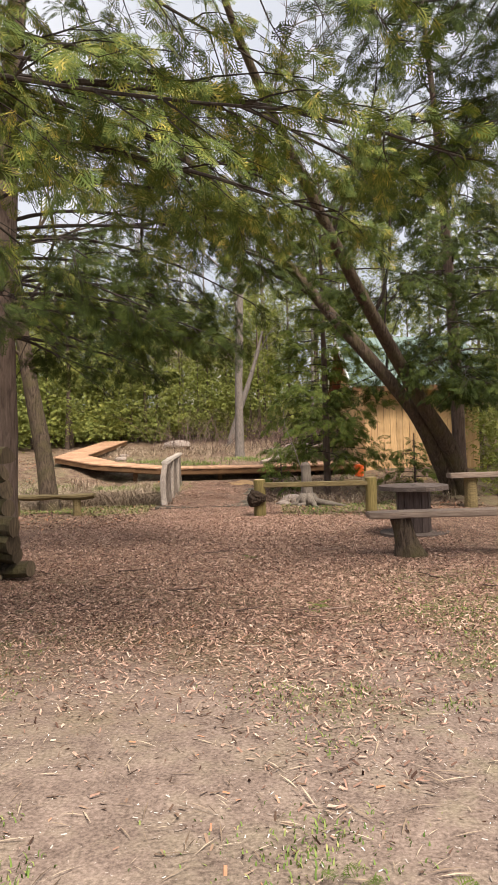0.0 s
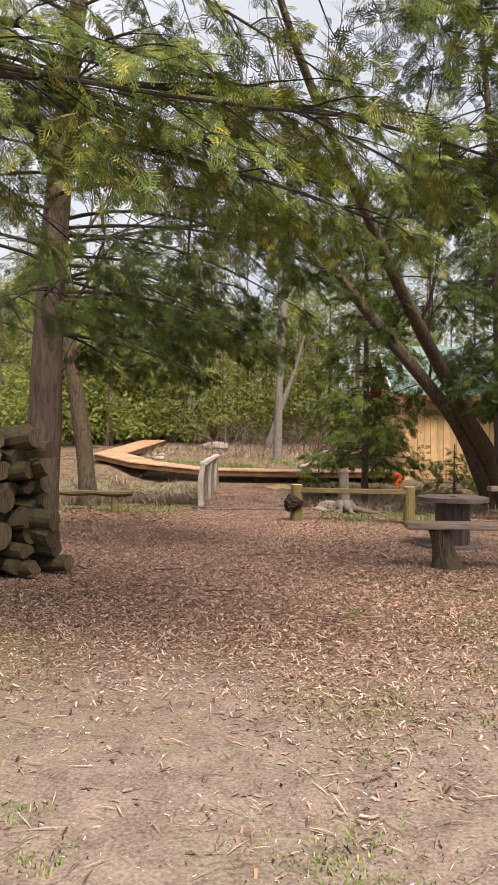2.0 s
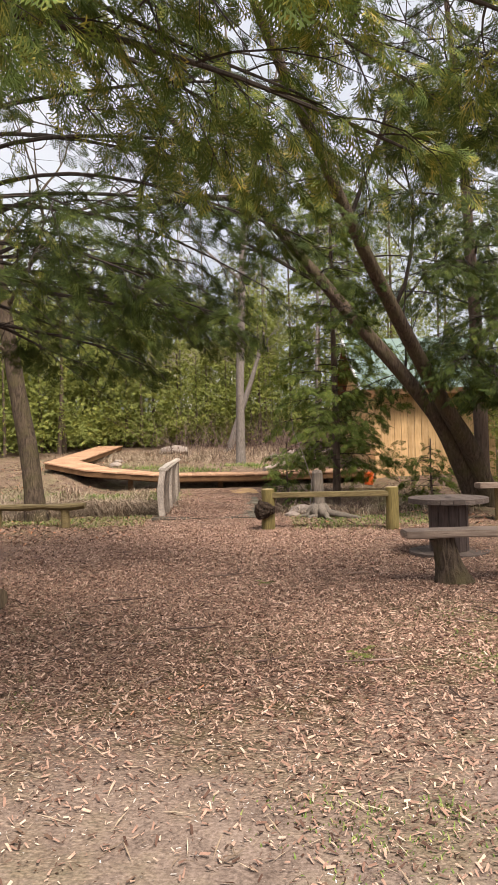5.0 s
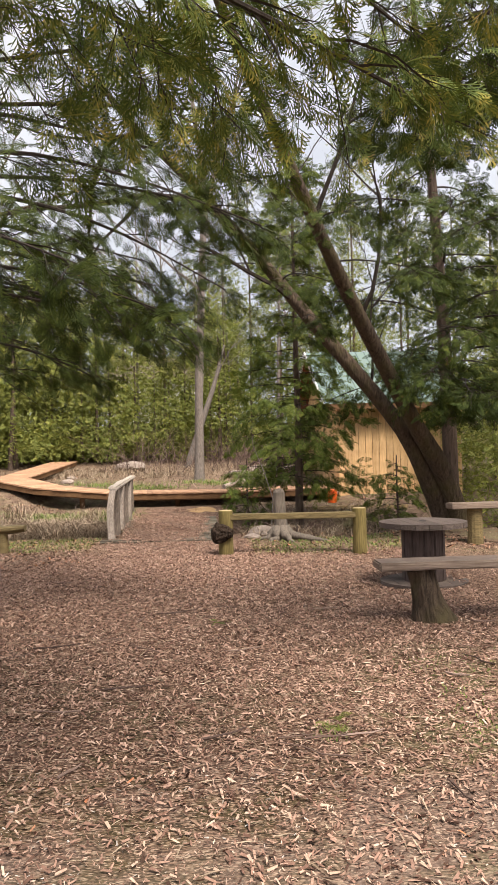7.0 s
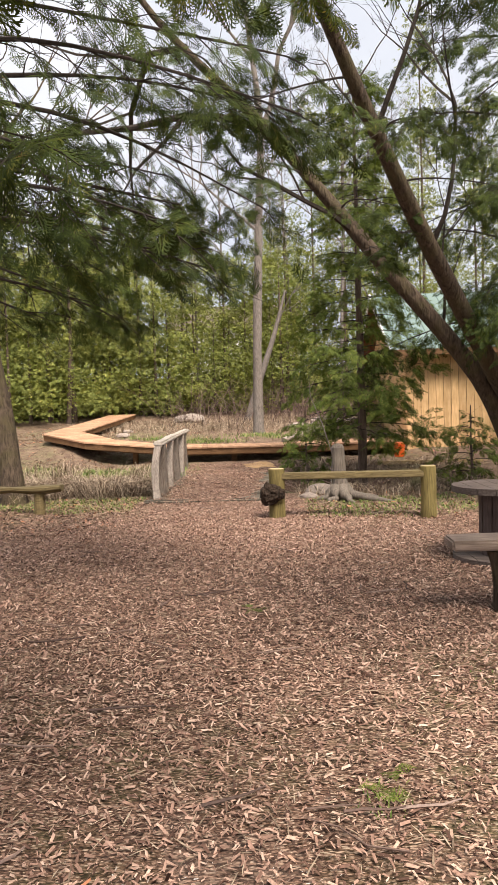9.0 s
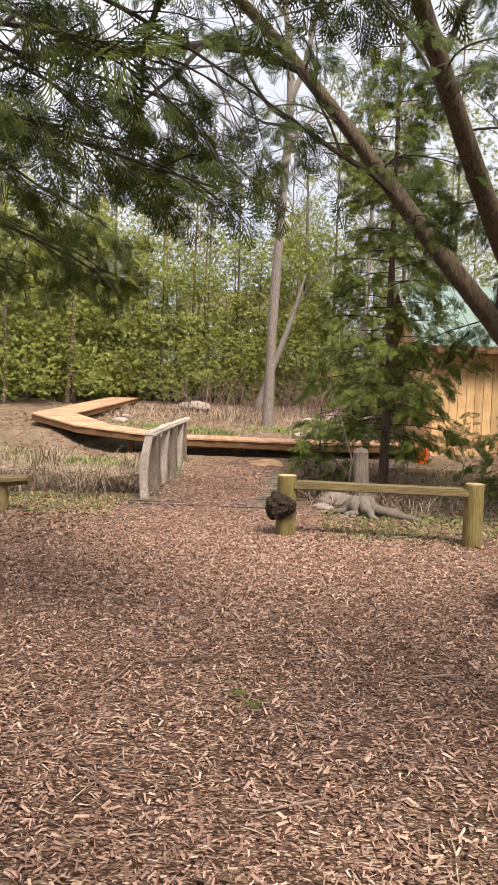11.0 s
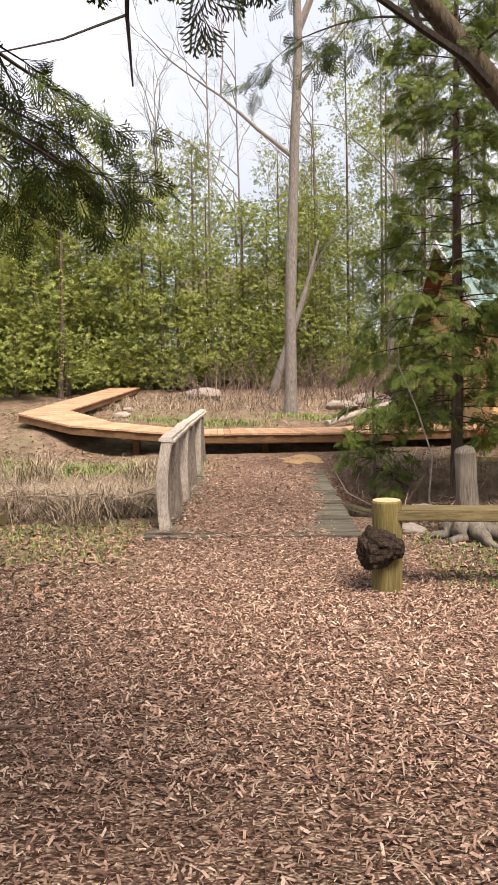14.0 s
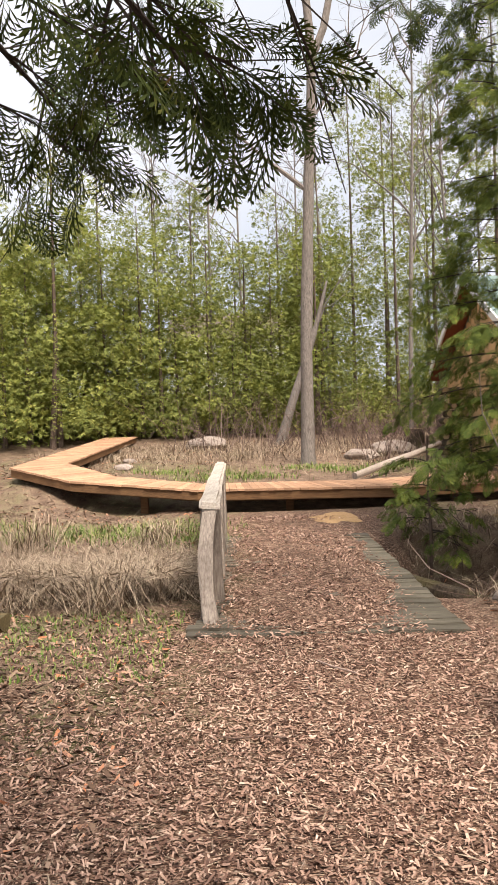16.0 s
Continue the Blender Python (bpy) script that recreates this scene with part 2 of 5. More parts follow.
M_FROND_YOUNG = foliage("young_cedar_fronds", ((0.0, (0.04, 0.065, 0.016)), (0.45, (0.095, 0.13, 0.032)), (0.85, (0.18, 0.21, 0.055)), (1.0, (0.28, 0.25, 0.08))), 0.2)
M_FROND_FAR = foliage("cedar_wood_fronds", ((0.0, (0.085, 0.11, 0.034)), (0.5, (0.19, 0.22, 0.068)), (0.9, (0.35, 0.345, 0.12)), (1.0, (0.36, 0.28, 0.14))), 0.22)
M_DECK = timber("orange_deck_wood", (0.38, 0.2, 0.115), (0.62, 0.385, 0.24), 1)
# Deck wood with the shade below the boardwalk edge put into its colour.
M_DECKSIDE = timber("darkened_deck_wood", (0.11, 0.055, 0.026), (0.24, 0.13, 0.06), 0)
M_SHED = timber("honey_board_wood", (0.54, 0.33, 0.15), (0.76, 0.51, 0.27), 2, 6.0, per_piece=0.18)
M_REDWOOD = timber("red_gable_wood", (0.2, 0.06, 0.03), (0.33, 0.11, 0.05), 2)
M_GREYWOOD = timber("weathered_grey_wood", (0.19, 0.15, 0.125), (0.47, 0.395, 0.33), 2)
M_GREYRAIL = timber("weathered_rail_wood", (0.42, 0.355, 0.3), (0.72, 0.64, 0.55), 1)
M_SPOOL = timber("dark_weathered_wood", (0.07, 0.05, 0.042), (0.21, 0.165, 0.14), 0)
M_SPOOLV = timber("dark_weathered_stave", (0.055, 0.037, 0.032), (0.15, 0.11, 0.095), 2)
M_BENCH = timber("brown_bench_plank", (0.13, 0.09, 0.07), (0.33, 0.255, 0.2), 0)
M_POST = timber("mossy_post_wood", (0.085, 0.064, 0.02), (0.225, 0.175, 0.065), 2)
M_BEAM = timber("mossy_beam_wood", (0.085, 0.062, 0.026), (0.24, 0.18, 0.085), 0)
M_CUT = timber("cut_log_end", (0.32, 0.22, 0.11), (0.56, 0.43, 0.24), 2)
M_OLDBRIDGE = timber("mossy_bridge_plank", (0.085, 0.072, 0.052), (0.21, 0.185, 0.14), 0, per_piece=0.4)
M_LOGBARK = bark("split_log_bark", (0.022, 0.017, 0.013), (0.13, 0.098, 0.07), (0.115, 0.1, 0.04), 0.3, 20, 0.05)
M_STUMP = timber("bleached_stump_wood", (0.1, 0.08, 0.065), (0.3, 0.25, 0.2), 2)
M_LOGEND = timber("old_log_end", (0.055, 0.038, 0.024), (0.19, 0.14, 0.085), 2)
M_BURL = bark("burl_bark", (0.012, 0.009, 0.007), (0.075, 0.05, 0.035), None, 1.0, 30, 0.05)
M_STONE = bark("pale_stone", (0.22, 0.175, 0.145), (0.42, 0.345, 0.295), None, 1.0, 9, 0.02)
M_SAND = bark("sawdust", (0.36, 0.22, 0.11), (0.54, 0.355, 0.19), None, 1.0, 40, 0.02)


def plain(name, c, rough=0.5, metal=0.0):
    n = Nodes(name)
    f = n.noise(n.coords(), 7, 4)
    cc = n.mix(n.ramp(f, (0.35, (0, 0, 0)), (0.8, (0.5,) * 3)), c, tuple(x * 0.7 for x in c))
    n.b.inputs["Metallic"].default_value = metal
    return n.done(cc, rough, 0.4)


M_BUCKET = plain("orange_plastic", (0.8, 0.13, 0.02), 0.4)
M_WHITE = plain("white_paint", (0.75, 0.74, 0.7), 0.5)
M_ROOF = plain("green_metal_roof", (0.15, 0.21, 0.185), 0.6, 0.0)
M_DARK = plain("dark_opening", (0.02, 0.018, 0.015), 0.8)
M_WIRE = plain("handle_wire", (0.3, 0.3, 0.3), 0.35, 1.0)

# ---- mesh helpers ----


class Build:
    """Collects vertices and faces of one mesh."""

    def __init__(self):
        self.v, self.f, self.n = [], [], 0

    def add(self, verts, faces):
        verts = np.asarray(verts, float)
        self.v.append(verts)
        k = self.n
        self.f.extend([tuple(i + k for i in f) for f in faces])
        self.n += len(verts)

    def tube(self, pts, radii, seg=8, rough=0.0, cap=True, seed=0):
        pts = [Vector(p) for p in pts]
        rng = np.random.RandomState(abs(seed) + len(pts))
        ring, side = [], None
        m = len(pts)
        for i, p in enumerate(pts):
            d = (pts[min(i + 1, m - 1)] - pts[max(i - 1, 0)]).normalized()
            if side is None:
                side = d.orthogonal().normalized()
            side = (side - d * side.dot(d)).normalized()
            up = d.cross(side)
            for k in range(seg):
                a = 2 * math.pi * k / seg
                r = radii[i] * (1 + rough * (rng.rand() - 0.5))
                ring.append(p + side * (math.cos(a) * r) + up * (math.sin(a) * r))
        faces = [(i * seg + k, i * seg + (k + 1) % seg, (i + 1) * seg + (k + 1) % seg, (i + 1) * seg + k)
                 for i in range(m - 1) for k in range(seg)]
        if cap:
            faces += [tuple(range(seg))[::-1], tuple(range((m - 1) * seg, m * seg))]
        self.add(ring, faces)

    def box(self, c, s, turn=None, taper=0.0):
        x, y, z = (q / 2 for q in s)
        vs = [Vector((a * x, b * y, cc * z)) for cc in (-1, 1) for b in (-1, 1) for a in (-1, 1)]
        if turn is not None:
            vs = [turn @ q for q in vs]
        vs = [q + Vector(c) for q in vs]
        self.add(vs, [(0, 2, 3, 1), (4, 5, 7, 6), (0, 1, 5, 4), (2, 6, 7, 3), (0, 4, 6, 2), (1, 3, 7, 5)])

    def mesh(self, name):
        me = bpy.data.meshes.new(name)
        me.from_pydata(np.vstack(self.v).tolist() if self.v else [], [], self.f)
        me.update()
        return me


def part(name, data, material, parent=None, label="", smooth=False):
    """One mesh object under a thing or a part."""
    if isinstance(data, Build):
        data = data.mesh(name)
    elif isinstance(data, bmesh.types.BMesh):
        bm = data
        data = bpy.data.meshes.new(name)
        bm.to_mesh(data)
        bm.free()
    data.materials.append(material)
    if smooth:
        data.polygons.foreach_set("use_smooth", [True] * len(data.polygons))
    ob = new(name, data)
    ob.parent = parent
    if label:
        tagged(ob, label)
    return ob


def thing(name, at, label, category, group="", kind="", turn=0.0):
    ob = new(name)
    ob.matrix_world = pose(*at, 0, 0, turn)
    return tagged(ob, label, category, group, kind)


def bevelled(size, c=(0, 0, 0), bevel=0.01, wobble=0.0, cuts=0, turn=None, seed=0):
    """A board with rounded edges and, if asked, an uneven surface."""
    bm = bmesh.new()
    bmesh.ops.create_cube(bm, size=1)
    for v in bm.verts:
        v.co = Vector((v.co.x * size[0], v.co.y * size[1], v.co.z * size[2]))
    if cuts:
        ax = max(range(3), key=lambda i: size[i])
        es = [e for e in bm.edges if abs((e.verts[0].co - e.verts[1].co)[ax]) > size[ax] * 0.9]
        bmesh.ops.subdivide_edges(bm, edges=es, cuts=cuts)
    es = [e for e in bm.edges if len(e.link_faces) == 2 and e.calc_face_angle(0) > 0.5]
    bmesh.ops.bevel(bm, geom=es, offset=bevel, segments=2, affect='EDGES')
    for v in bm.verts:
        if wobble:
            q = noise.noise_vector(v.co * 3.1 + Vector((seed * 3.7, 0, seed)))
            v.co += q * wobble
        if turn is not None:
            v.co = turn @ v.co
        v.co += Vector(c)
    return bm


def quads_mesh(name, verts, quads):
    """A mesh of many four-sided faces, from arrays."""
    me = bpy.data.meshes.new(name)
    nv, nf = len(verts), len(quads)
    me.vertices.add(nv)
    me.vertices.foreach_set("co", np.asarray(verts, np.float32).ravel())
    me.loops.add(nf * 4)
    me.loops.foreach_set("vertex_index", np.asarray(quads, np.int32).ravel())
    me.polygons.add(nf)
    me.polygons.foreach_set("loop_start", np.arange(0, nf * 4, 4, dtype=np.int32))
    me.update(calc_edges=True)
    return me


def scatter(template, pos, fwd, nrm, scale):
    """Copies of a small template (verts, quads), each turned to fwd and nrm, as arrays."""
    tv, tq = template
    pos, fwd, nrm = (np.asarray(a, float) for a in (pos, fwd, nrm))
    fwd = fwd / (np.linalg.norm(fwd, axis=1, keepdims=True) + 1e-9)
    side = np.cross(nrm, fwd)
    side /= np.linalg.norm(side, axis=1, keepdims=True) + 1e-9
    up = np.cross(fwd, side)
    s = np.asarray(scale, float)[:, None, None]
    v = (tv[None, :, 0:1] * fwd[:, None] + tv[None, :, 1:2] * side[:, None] + tv[None, :, 2:3] * up[:, None]) * s + pos[:, None]
    n = len(pos)
    q = tq[None] + (np.arange(n) * len(tv))[:, None, None]
    return v.reshape(-1, 3), q.reshape(-1, 4)


def ground_height(x, y):
    """The lie of the land: a flat clearing, a ditch, a rise behind it."""
    ys = [-400, 11, 15, 21.3, 22.3, 23.4, 27.6, 34.5, 38, 46, 60, 900]
    zs = [0, 0, 0.03, 0.06, 0.17, 0.32, 0.78, 1.2, 1.5, 3.0, 4.2, 6.0]
    z = np.interp(y, ys, zs)
    deep = 0.3 + 0.65 / (1 + np.exp(np.clip(-(x - 0.3) * 4, -50, 50)))
    ditch = deep * np.exp(-((y - 18.7) / 1.45) ** 4)
    z = z - ditch
    mid_y = np.interp(x, [-6.2, -5.2, -4.7, -2.6, 0.6, 3.6], [24.6, 24.2, 23.85, 23.5, 23.6, 24.2])
    z = z + 0.3 * np.exp(-((x + 6.3) / 1.9) ** 2 - ((y - 24.8) / 1.7) ** 2)
    # added hollow below the boardwalk, shaped so that the gap falls dark
    z = z - 0.2 * np.exp(-((y - mid_y) / 0.72) ** 6) / (1 + np.exp(np.clip(-(x + 5.0) * 6, -50, 50))) / (1 + np.exp(np.clip((x - 3.4) * 6, -50, 50)))
    bumpy = np.clip((np.abs(x + 0.7) - 2.0) * 0.5 + np.clip((y - 21) * 0.3, 0, 1), 0, 1)
    z = z + bumpy * (0.06 * np.sin(x * 1.3 + y * 0.7) * np.sin(y * 1.1 - x * 0.4) + 0.03 * np.sin(x * 3.1 + 1.3) * np.sin(y * 2.7))
    return z


def gz(x, y):
    return float(ground_height(np.array(x, float), np.array(y, float)))


# ---- ground ----


def axis(lo, hi, fine_lo, fine_hi, step, grow=1.25):
    a = list(np.arange(fine_lo, fine_hi + 1e-6, step))
    s = step
    while a[-1] < hi:
        s *= grow
        a.append(a[-1] + s)
    s = step
    while a[0] > lo:
        s *= grow
        a.insert(0, a[0] - s)
    return np.array(a)


def make_ground():
    xs, ys = axis(-900, 900, -12, 10, 0.2), axis(-900, 900, -2, 40, 0.2)
    gx, gy = np.meshgrid(xs, ys)
    gzz = ground_height(gx, gy)
    rng = np.random.RandomState(3)
    inner = (np.abs(gx) < 12) & (gy < 40) & (gy > -3)
    gzz = gzz + inner * (rng.rand(*gx.shape) - 0.5) * 0.018
    nx, ny = len(xs), len(ys)
    idx = np.arange(nx * ny).reshape(ny, nx)
    q = np.stack([idx[:-1, :-1], idx[:-1, 1:], idx[1:, 1:], idx[1:, :-1]], -1).reshape(-1, 4)
    me = quads_mesh("ground", np.stack([gx, gy, gzz], -1).reshape(-1, 3), q)
    g = part("ground", me, M_GROUND, smooth=True)
    tagged(g, "trodden earth and wood chip ground with a ditch", "ground", kind="structure")


make_ground()

# ---- cedar foliage ----


def kite(v, q, base, a, length, w):
    """One blunt leaf lobe."""
    d = np.array([math.cos(a), math.sin(a), 0.0])
    p = np.array([-d[1], d[0], 0.0])
    k = len(v)
    v += [base, base + d * length * 0.6 + p * w, base + d * length, base + d * length * 0.6 - p * w]
    q.append((k, k + 3, k + 2, k + 1))


def frond_template(pairs, lobes, droop=0.2, w=0.03, reach=0.5):
    """A flat cedar spray of unit length: a stem, side branchlets longest near the foot, and their short blunt lobes."""
    v, q = [], []
    kite(v, q, np.zeros(3), 0.0, 1.0, 0.02)
    for i in range(pairs):
        for sg in (1, -1):
            f = (i + (0.25 if sg > 0 else 0.75)) / pairs * 0.86 + 0.06
            base = np.array([f, 0, 0.0])
            a = sg * (0.82 - 0.22 * f)
            ln = reach * min(1.0, 0.5 + 3.0 * f) * (1.15 - f) + 0.08
            d = np.array([math.cos(a), math.sin(a), 0.0])
            kite(v, q, base, a, ln, w * (0.85 if lobes else 1.25))
            for k, u in enumerate(lobes):
                kite(v, q, base + d * ln * u, a + (0.65 if (k % 2) == (sg > 0) else -0.65), ln * (0.62 - 0.35 * u), w)
    kite(v, q, np.array([0.82, 0, 0]), 0.45, 0.2, w)
    kite(v, q, np.array([0.82, 0, 0]), -0.45, 0.2, w)
    v = np.array(v)
    v[:, 2] -= droop * v[:, 0] ** 2 + 0.3 * np.abs(v[:, 1]) ** 1.5
    return v, np.array(q)


FROND_NEAR = frond_template(6, (0.3, 0.62), 0.2, 0.025, 0.56)
FROND_MID = frond_template(7, (), 0.2, 0.027, 0.5)


def spray_template():
    """A small clump of blunt leaf lobes for the far wood."""
    v, q = [], []
    for a in (-0.65, 0.0, 0.65):
        kite(v, q, np.zeros(3), a, 1.0, 0.12)
    v = np.array(v)
    v[:, 2] += 0.3 * np.abs(v[:, 1]) - 0.15 * v[:, 0]
    return v, np.array(q)


FROND_FAR = spray_template()


def bough(rng, start, az, length, rise, sag, tree, fronds, size, density=1.0, bare=0.3, floor_z=1.95, twig_r=0.004, thick=0.022, curl=0.0, base_z=0.0):
    """A cedar limb with side twigs; frond places go into fronds."""
    wood = Build()
    d = np.array([math.sin(az), math.cos(az), 0.0])
    side = np.array([d[1], -d[0], 0.0])
    sag = min(sag, max(0.05, (start[2] + base_z + rise * length - floor_z - 0.28) / (0.75 * length))) if floor_z > 0 else sag
    n = 9
    ph = rng.rand() * 6.28
    pts = []
    for i in range(n + 1):
        s = i / n
        pts.append(np.array(start) + d * length * s + side * length * (curl * s * s + 0.04 * math.sin(ph + 5 * s)) + np.array([0, 0, length * (rise * s - sag * s * s + 0.25 * sag * s ** 3)]))
    wood.tube(pts, [thick * (1 - 0.85 * i / n) * (0.5 + length / 6) + 0.003 for i in range(n + 1)], 6, 0.25, False, int(rng.rand() * 999))
    pts = np.array(pts)
    step = 0.21 / density
    s = 0.14
    flip = 1
    up = np.array([0, 0, 1.0])
    while s < 1.02:
        f = min(s, 0.999) * n
        i = min(int(f), n - 1)
        p = pts[i] + (pts[i + 1] - pts[i]) * (f - i)
        t = pts[i + 1] - pts[i]
        t /= np.linalg.norm(t)
        tl = (0.32 + 0.5 * math.sin(math.pi * min(1, 0.15 + 0.8 * s))) * (0.5 + 0.9 * rng.rand()) * min(1.0, 0.25 + length / 3.5)
        dirn = t * (0.5 + 0.5 * s) + side * flip * (0.35 + 0.75 * rng.rand()) + up * (rng.rand() * 0.8 - 0.5)
        dirn /= np.linalg.norm(dirn)
        m = 4
        bend = rng.randn(3) * 0.12
        tp = [p + dirn * tl * k / m + bend * tl * math.sin(2.2 * k / m) - up * (0.3 * tl * (k / m) ** 2) for k in range(m + 1)]
        wood.tube(tp, [twig_r * (1.9 - 1.4 * k / m) for k in range(m + 1)], 3, 0, False)
        leafy = rng.rand() < (0.93 if s > bare else 0.22)
        plane = np.array([rng.randn() * 0.55, rng.randn() * 0.55, 1.0])
        for k in range(5 if leafy else 3):
            u = 0.4 + 0.6 * (k + rng.rand() * 0.8) / 4.8
            u = min(u, 1.0)
            j = min(int(u * m), m - 1)
            b = tp[j] + (tp[j + 1] - tp[j]) * (u * m - j)
            lat = np.cross(dirn, plane)
            td = dirn * (0.5 + 0.5 * rng.rand()) + lat * (1 if k % 2 else -1) * (0.3 + 0.8 * rng.rand()) - up * (0.1 + 0.55 * rng.rand())
            td /= np.linalg.norm(td)
            wl = (0.1 + 0.16 * rng.rand()) * size / 0.16
            wood.tube([b, b + td * wl * (1.0 if leafy else 2.0) + rng.randn(3) * 0.015], [twig_r * 0.7, twig_r * 0.35], 3, 0, False)
            if not leafy:
                continue
            for w in range(4):
                c = b + td * wl * (0.15 + 0.28 * w)
                if c[2] + base_z - size * 0.8 < floor_z:
                    continue
                fw = td * 0.8 + lat * (0.7 if w % 2 else -0.7) * (0.4 + 0.6 * rng.rand()) * (0.0 if w == 3 else 1.0) + rng.randn(3) * 0.22 - up * 0.3 * rng.rand()
                fronds.append((c, fw, plane + rng.randn(3) * 0.35, size * (0.6 + 0.6 * rng.rand())))
        flip = -flip
        s += step / length * (0.6 + 0.8 * rng.rand())
    part("limb", wood, M_LIMB, tree)
    tip = pts[-1]
    if tip[2] + base_z - size > floor_z:
        for k in range(5):
            fronds.append((tip, d + rng.randn(3) * 0.4 + np.array([0, 0, -0.3]), np.array([0, 0, 1.0]) + rng.randn(3) * 0.4, size))


def crown_part(fronds, template, material, parent, name="crown"):
    pos = np.array([f[0] for f in fronds])
    v, q = scatter(template, pos, np.array([f[1] for f in fronds]), np.array([f[2] for f in fronds]), np.array([f[3] for f in fronds]))
    return part(name, quads_mesh(name, v, q), material, parent)


def trunk_part(pts, radii, material, parent, seg=18, flare=1.5, seed=1, name="trunk"):
    """A tapered trunk with ridges and spreading root flares."""
    P, R = [], []
    m = 26
    for i in range(m + 1):
        s = i / m * (len(pts) - 1)
        j = min(int(s), len(pts) - 2)
        u = s - j
        a, b = np.array(pts[j], float), np.array(pts[j + 1], float)
        a0 = np.array(pts[max(j - 1, 0)], float)
        b1 = np.array(pts[min(j + 2, len(pts) - 1)], float)
        p = 0.5 * ((2 * a) + (b - a0) * u + (2 * a0 - 5 * a + 4 * b - b1) * u * u + (-a0 + 3 * a - 3 * b + b1) * u ** 3)
        P.append(p)
        R.append(radii[j] + (radii[j + 1] - radii[j]) * u)
    bd = Build()
    z0 = P[0][2]
    verts, faces = [], []
    side = None
    for i, p in enumerate(P):
        d = Vector(P[min(i + 1, m)] - P[max(i - 1, 0)]).normalized()
        if side is None:
            side = Vector((1, 0, 0))
        side = (side - d * side.dot(d)).normalized()
        up = d.cross(side)
        fl = 1 + (flare - 1) * math.exp(-max(0, p[2] - z0) / (R[0] * 1.3))
        for k in range(seg):
            a = 2 * math.pi * k / seg
            w = 1 + 0.12 * noise.noise((math.cos(a) * 1.6 + seed, math.sin(a) * 1.6, p[2] * 0.7)) + 0.06 * noise.noise((k * 2.3, seed, p[2] * 2.0))
            w += (fl - 1) * (0.55 + 0.6 * math.sin(3 * a + seed) ** 2)
            verts.append(Vector(p) + (side * math.cos(a) + up * math.sin(a)) * R[i] * w)
    for i in range(m):
        for k in range(seg):
            faces.append((i * seg + k, i * seg + (k + 1) % seg, (i + 1) * seg + (k + 1) % seg, (i + 1) * seg + k))
    faces.append(tuple(range(m * seg, (m + 1) * seg)))
    bd.add(verts, faces)
    return part(name, bd, material, parent, smooth=True)


def canopy_cedar(base, height, r, label, boughs, seed, material, size=0.2, lean=(0, 0), auto=0, auto_len=3.0, auto_z=(2.6, 8.0), density=1.0, template=None, floor_z=1.95, bare=0.3, azs=None, low_bare=0.25):
    """A large cedar under whose boughs one walks."""
    rng = np.random.RandomState(seed)
    bz = gz(*base)
    t = thing("cedar_tree", (*base, bz), label, "tree")
    pts = [(lean[0] * s * s * height, lean[1] * s * s * height, height * s - 0.15) for s in (0, 0.15, 0.4, 0.7, 1.0)]
    trunk_part(pts, [r, r * 0.95, r * 0.75, r * 0.45, 0.03], M_CEDARBARK, t, seed=seed, flare=1.25)
    fr = []
    for (z0, az, ln, rise, sag, *own) in boughs:
        s = z0 / height
        bough(rng, (lean[0] * s * s * height, lean[1] * s * s * height, z0), radians(az), ln, rise, sag, t, fr, size, density, own[0] if own else low_bare, own[1] if len(own) > 1 else floor_z, base_z=bz)
    for k in range(auto):
        z0 = auto_z[0] + (auto_z[1] - auto_z[0]) * ((k + rng.rand()) / auto)
        if azs:
            az = radians(azs[0] + (azs[1] - azs[0]) * rng.rand())
        else:
            az = k * 2.399 + rng.rand() * 0.6
        ln = auto_len * (1 - 0.55 * (z0 - auto_z[0]) / max(height, 1)) * (0.75 + 0.4 * rng.rand())
        s = z0 / height
        bough(rng, (lean[0] * s * s * height, lean[1] * s * s * height, z0), az, ln, 0.1 + 0.2 * rng.rand(), 0.28 + 0.25 * rng.rand(), t, fr, size, density, bare, floor_z, base_z=bz)
    crown_part(fr, template or FROND_NEAR, material, t)
    return t


# ---- bare broadleaf trees ----


def branch(rng, bd, p, d, length, r, depth, seg=5, spread=0.55, up=0.15):
    n = 4
    pts, q = [np.array(p)], np.array(d, float)
    for i in range(n):
        q = q + rng.randn(3) * 0.13 + np.array([0, 0, up * 0.3])
        q /= np.linalg.norm(q)
        pts.append(pts[-1] + q * length / n)
    bd.tube(pts, [r * (1 - 0.5 * i / n) for i in range(n + 1)], seg, 0, False)
    if depth <= 0:
        return
    for k in range(2 + int(rng.rand() * 2.3)):
        i = 1 + int(rng.rand() * n)
        nd = q + rng.randn(3) * spread
        nd[2] += up
        nd /= np.linalg.norm(nd)
        branch(rng, bd, pts[min(i + 1, n)] if k else pts[n], nd, length * (0.55 + 0.25 * rng.rand()), r * 0.5, depth - 1, max(3, seg - 1), spread, up)


def bare_tree(base, label, pts, radii, limbs, seed, material=None, name="bare_tree", flare=1.35, depth=3, spread=0.5, group=""):
    rng = np.random.RandomState(seed)
    t = thing(name, (*base, gz(*base)), label, "tree", group)
    trunk_part(pts, radii, material or M_GREYBARK, t, 14, flare, seed)
    for (p, d, ln, r) in limbs:
        bd = Build()
        branch(rng, bd, p, np.array(d) / np.linalg.norm(d), ln, r, depth, 6, spread)
        part("limb", bd, material or M_GREYBARK, t)
    return t


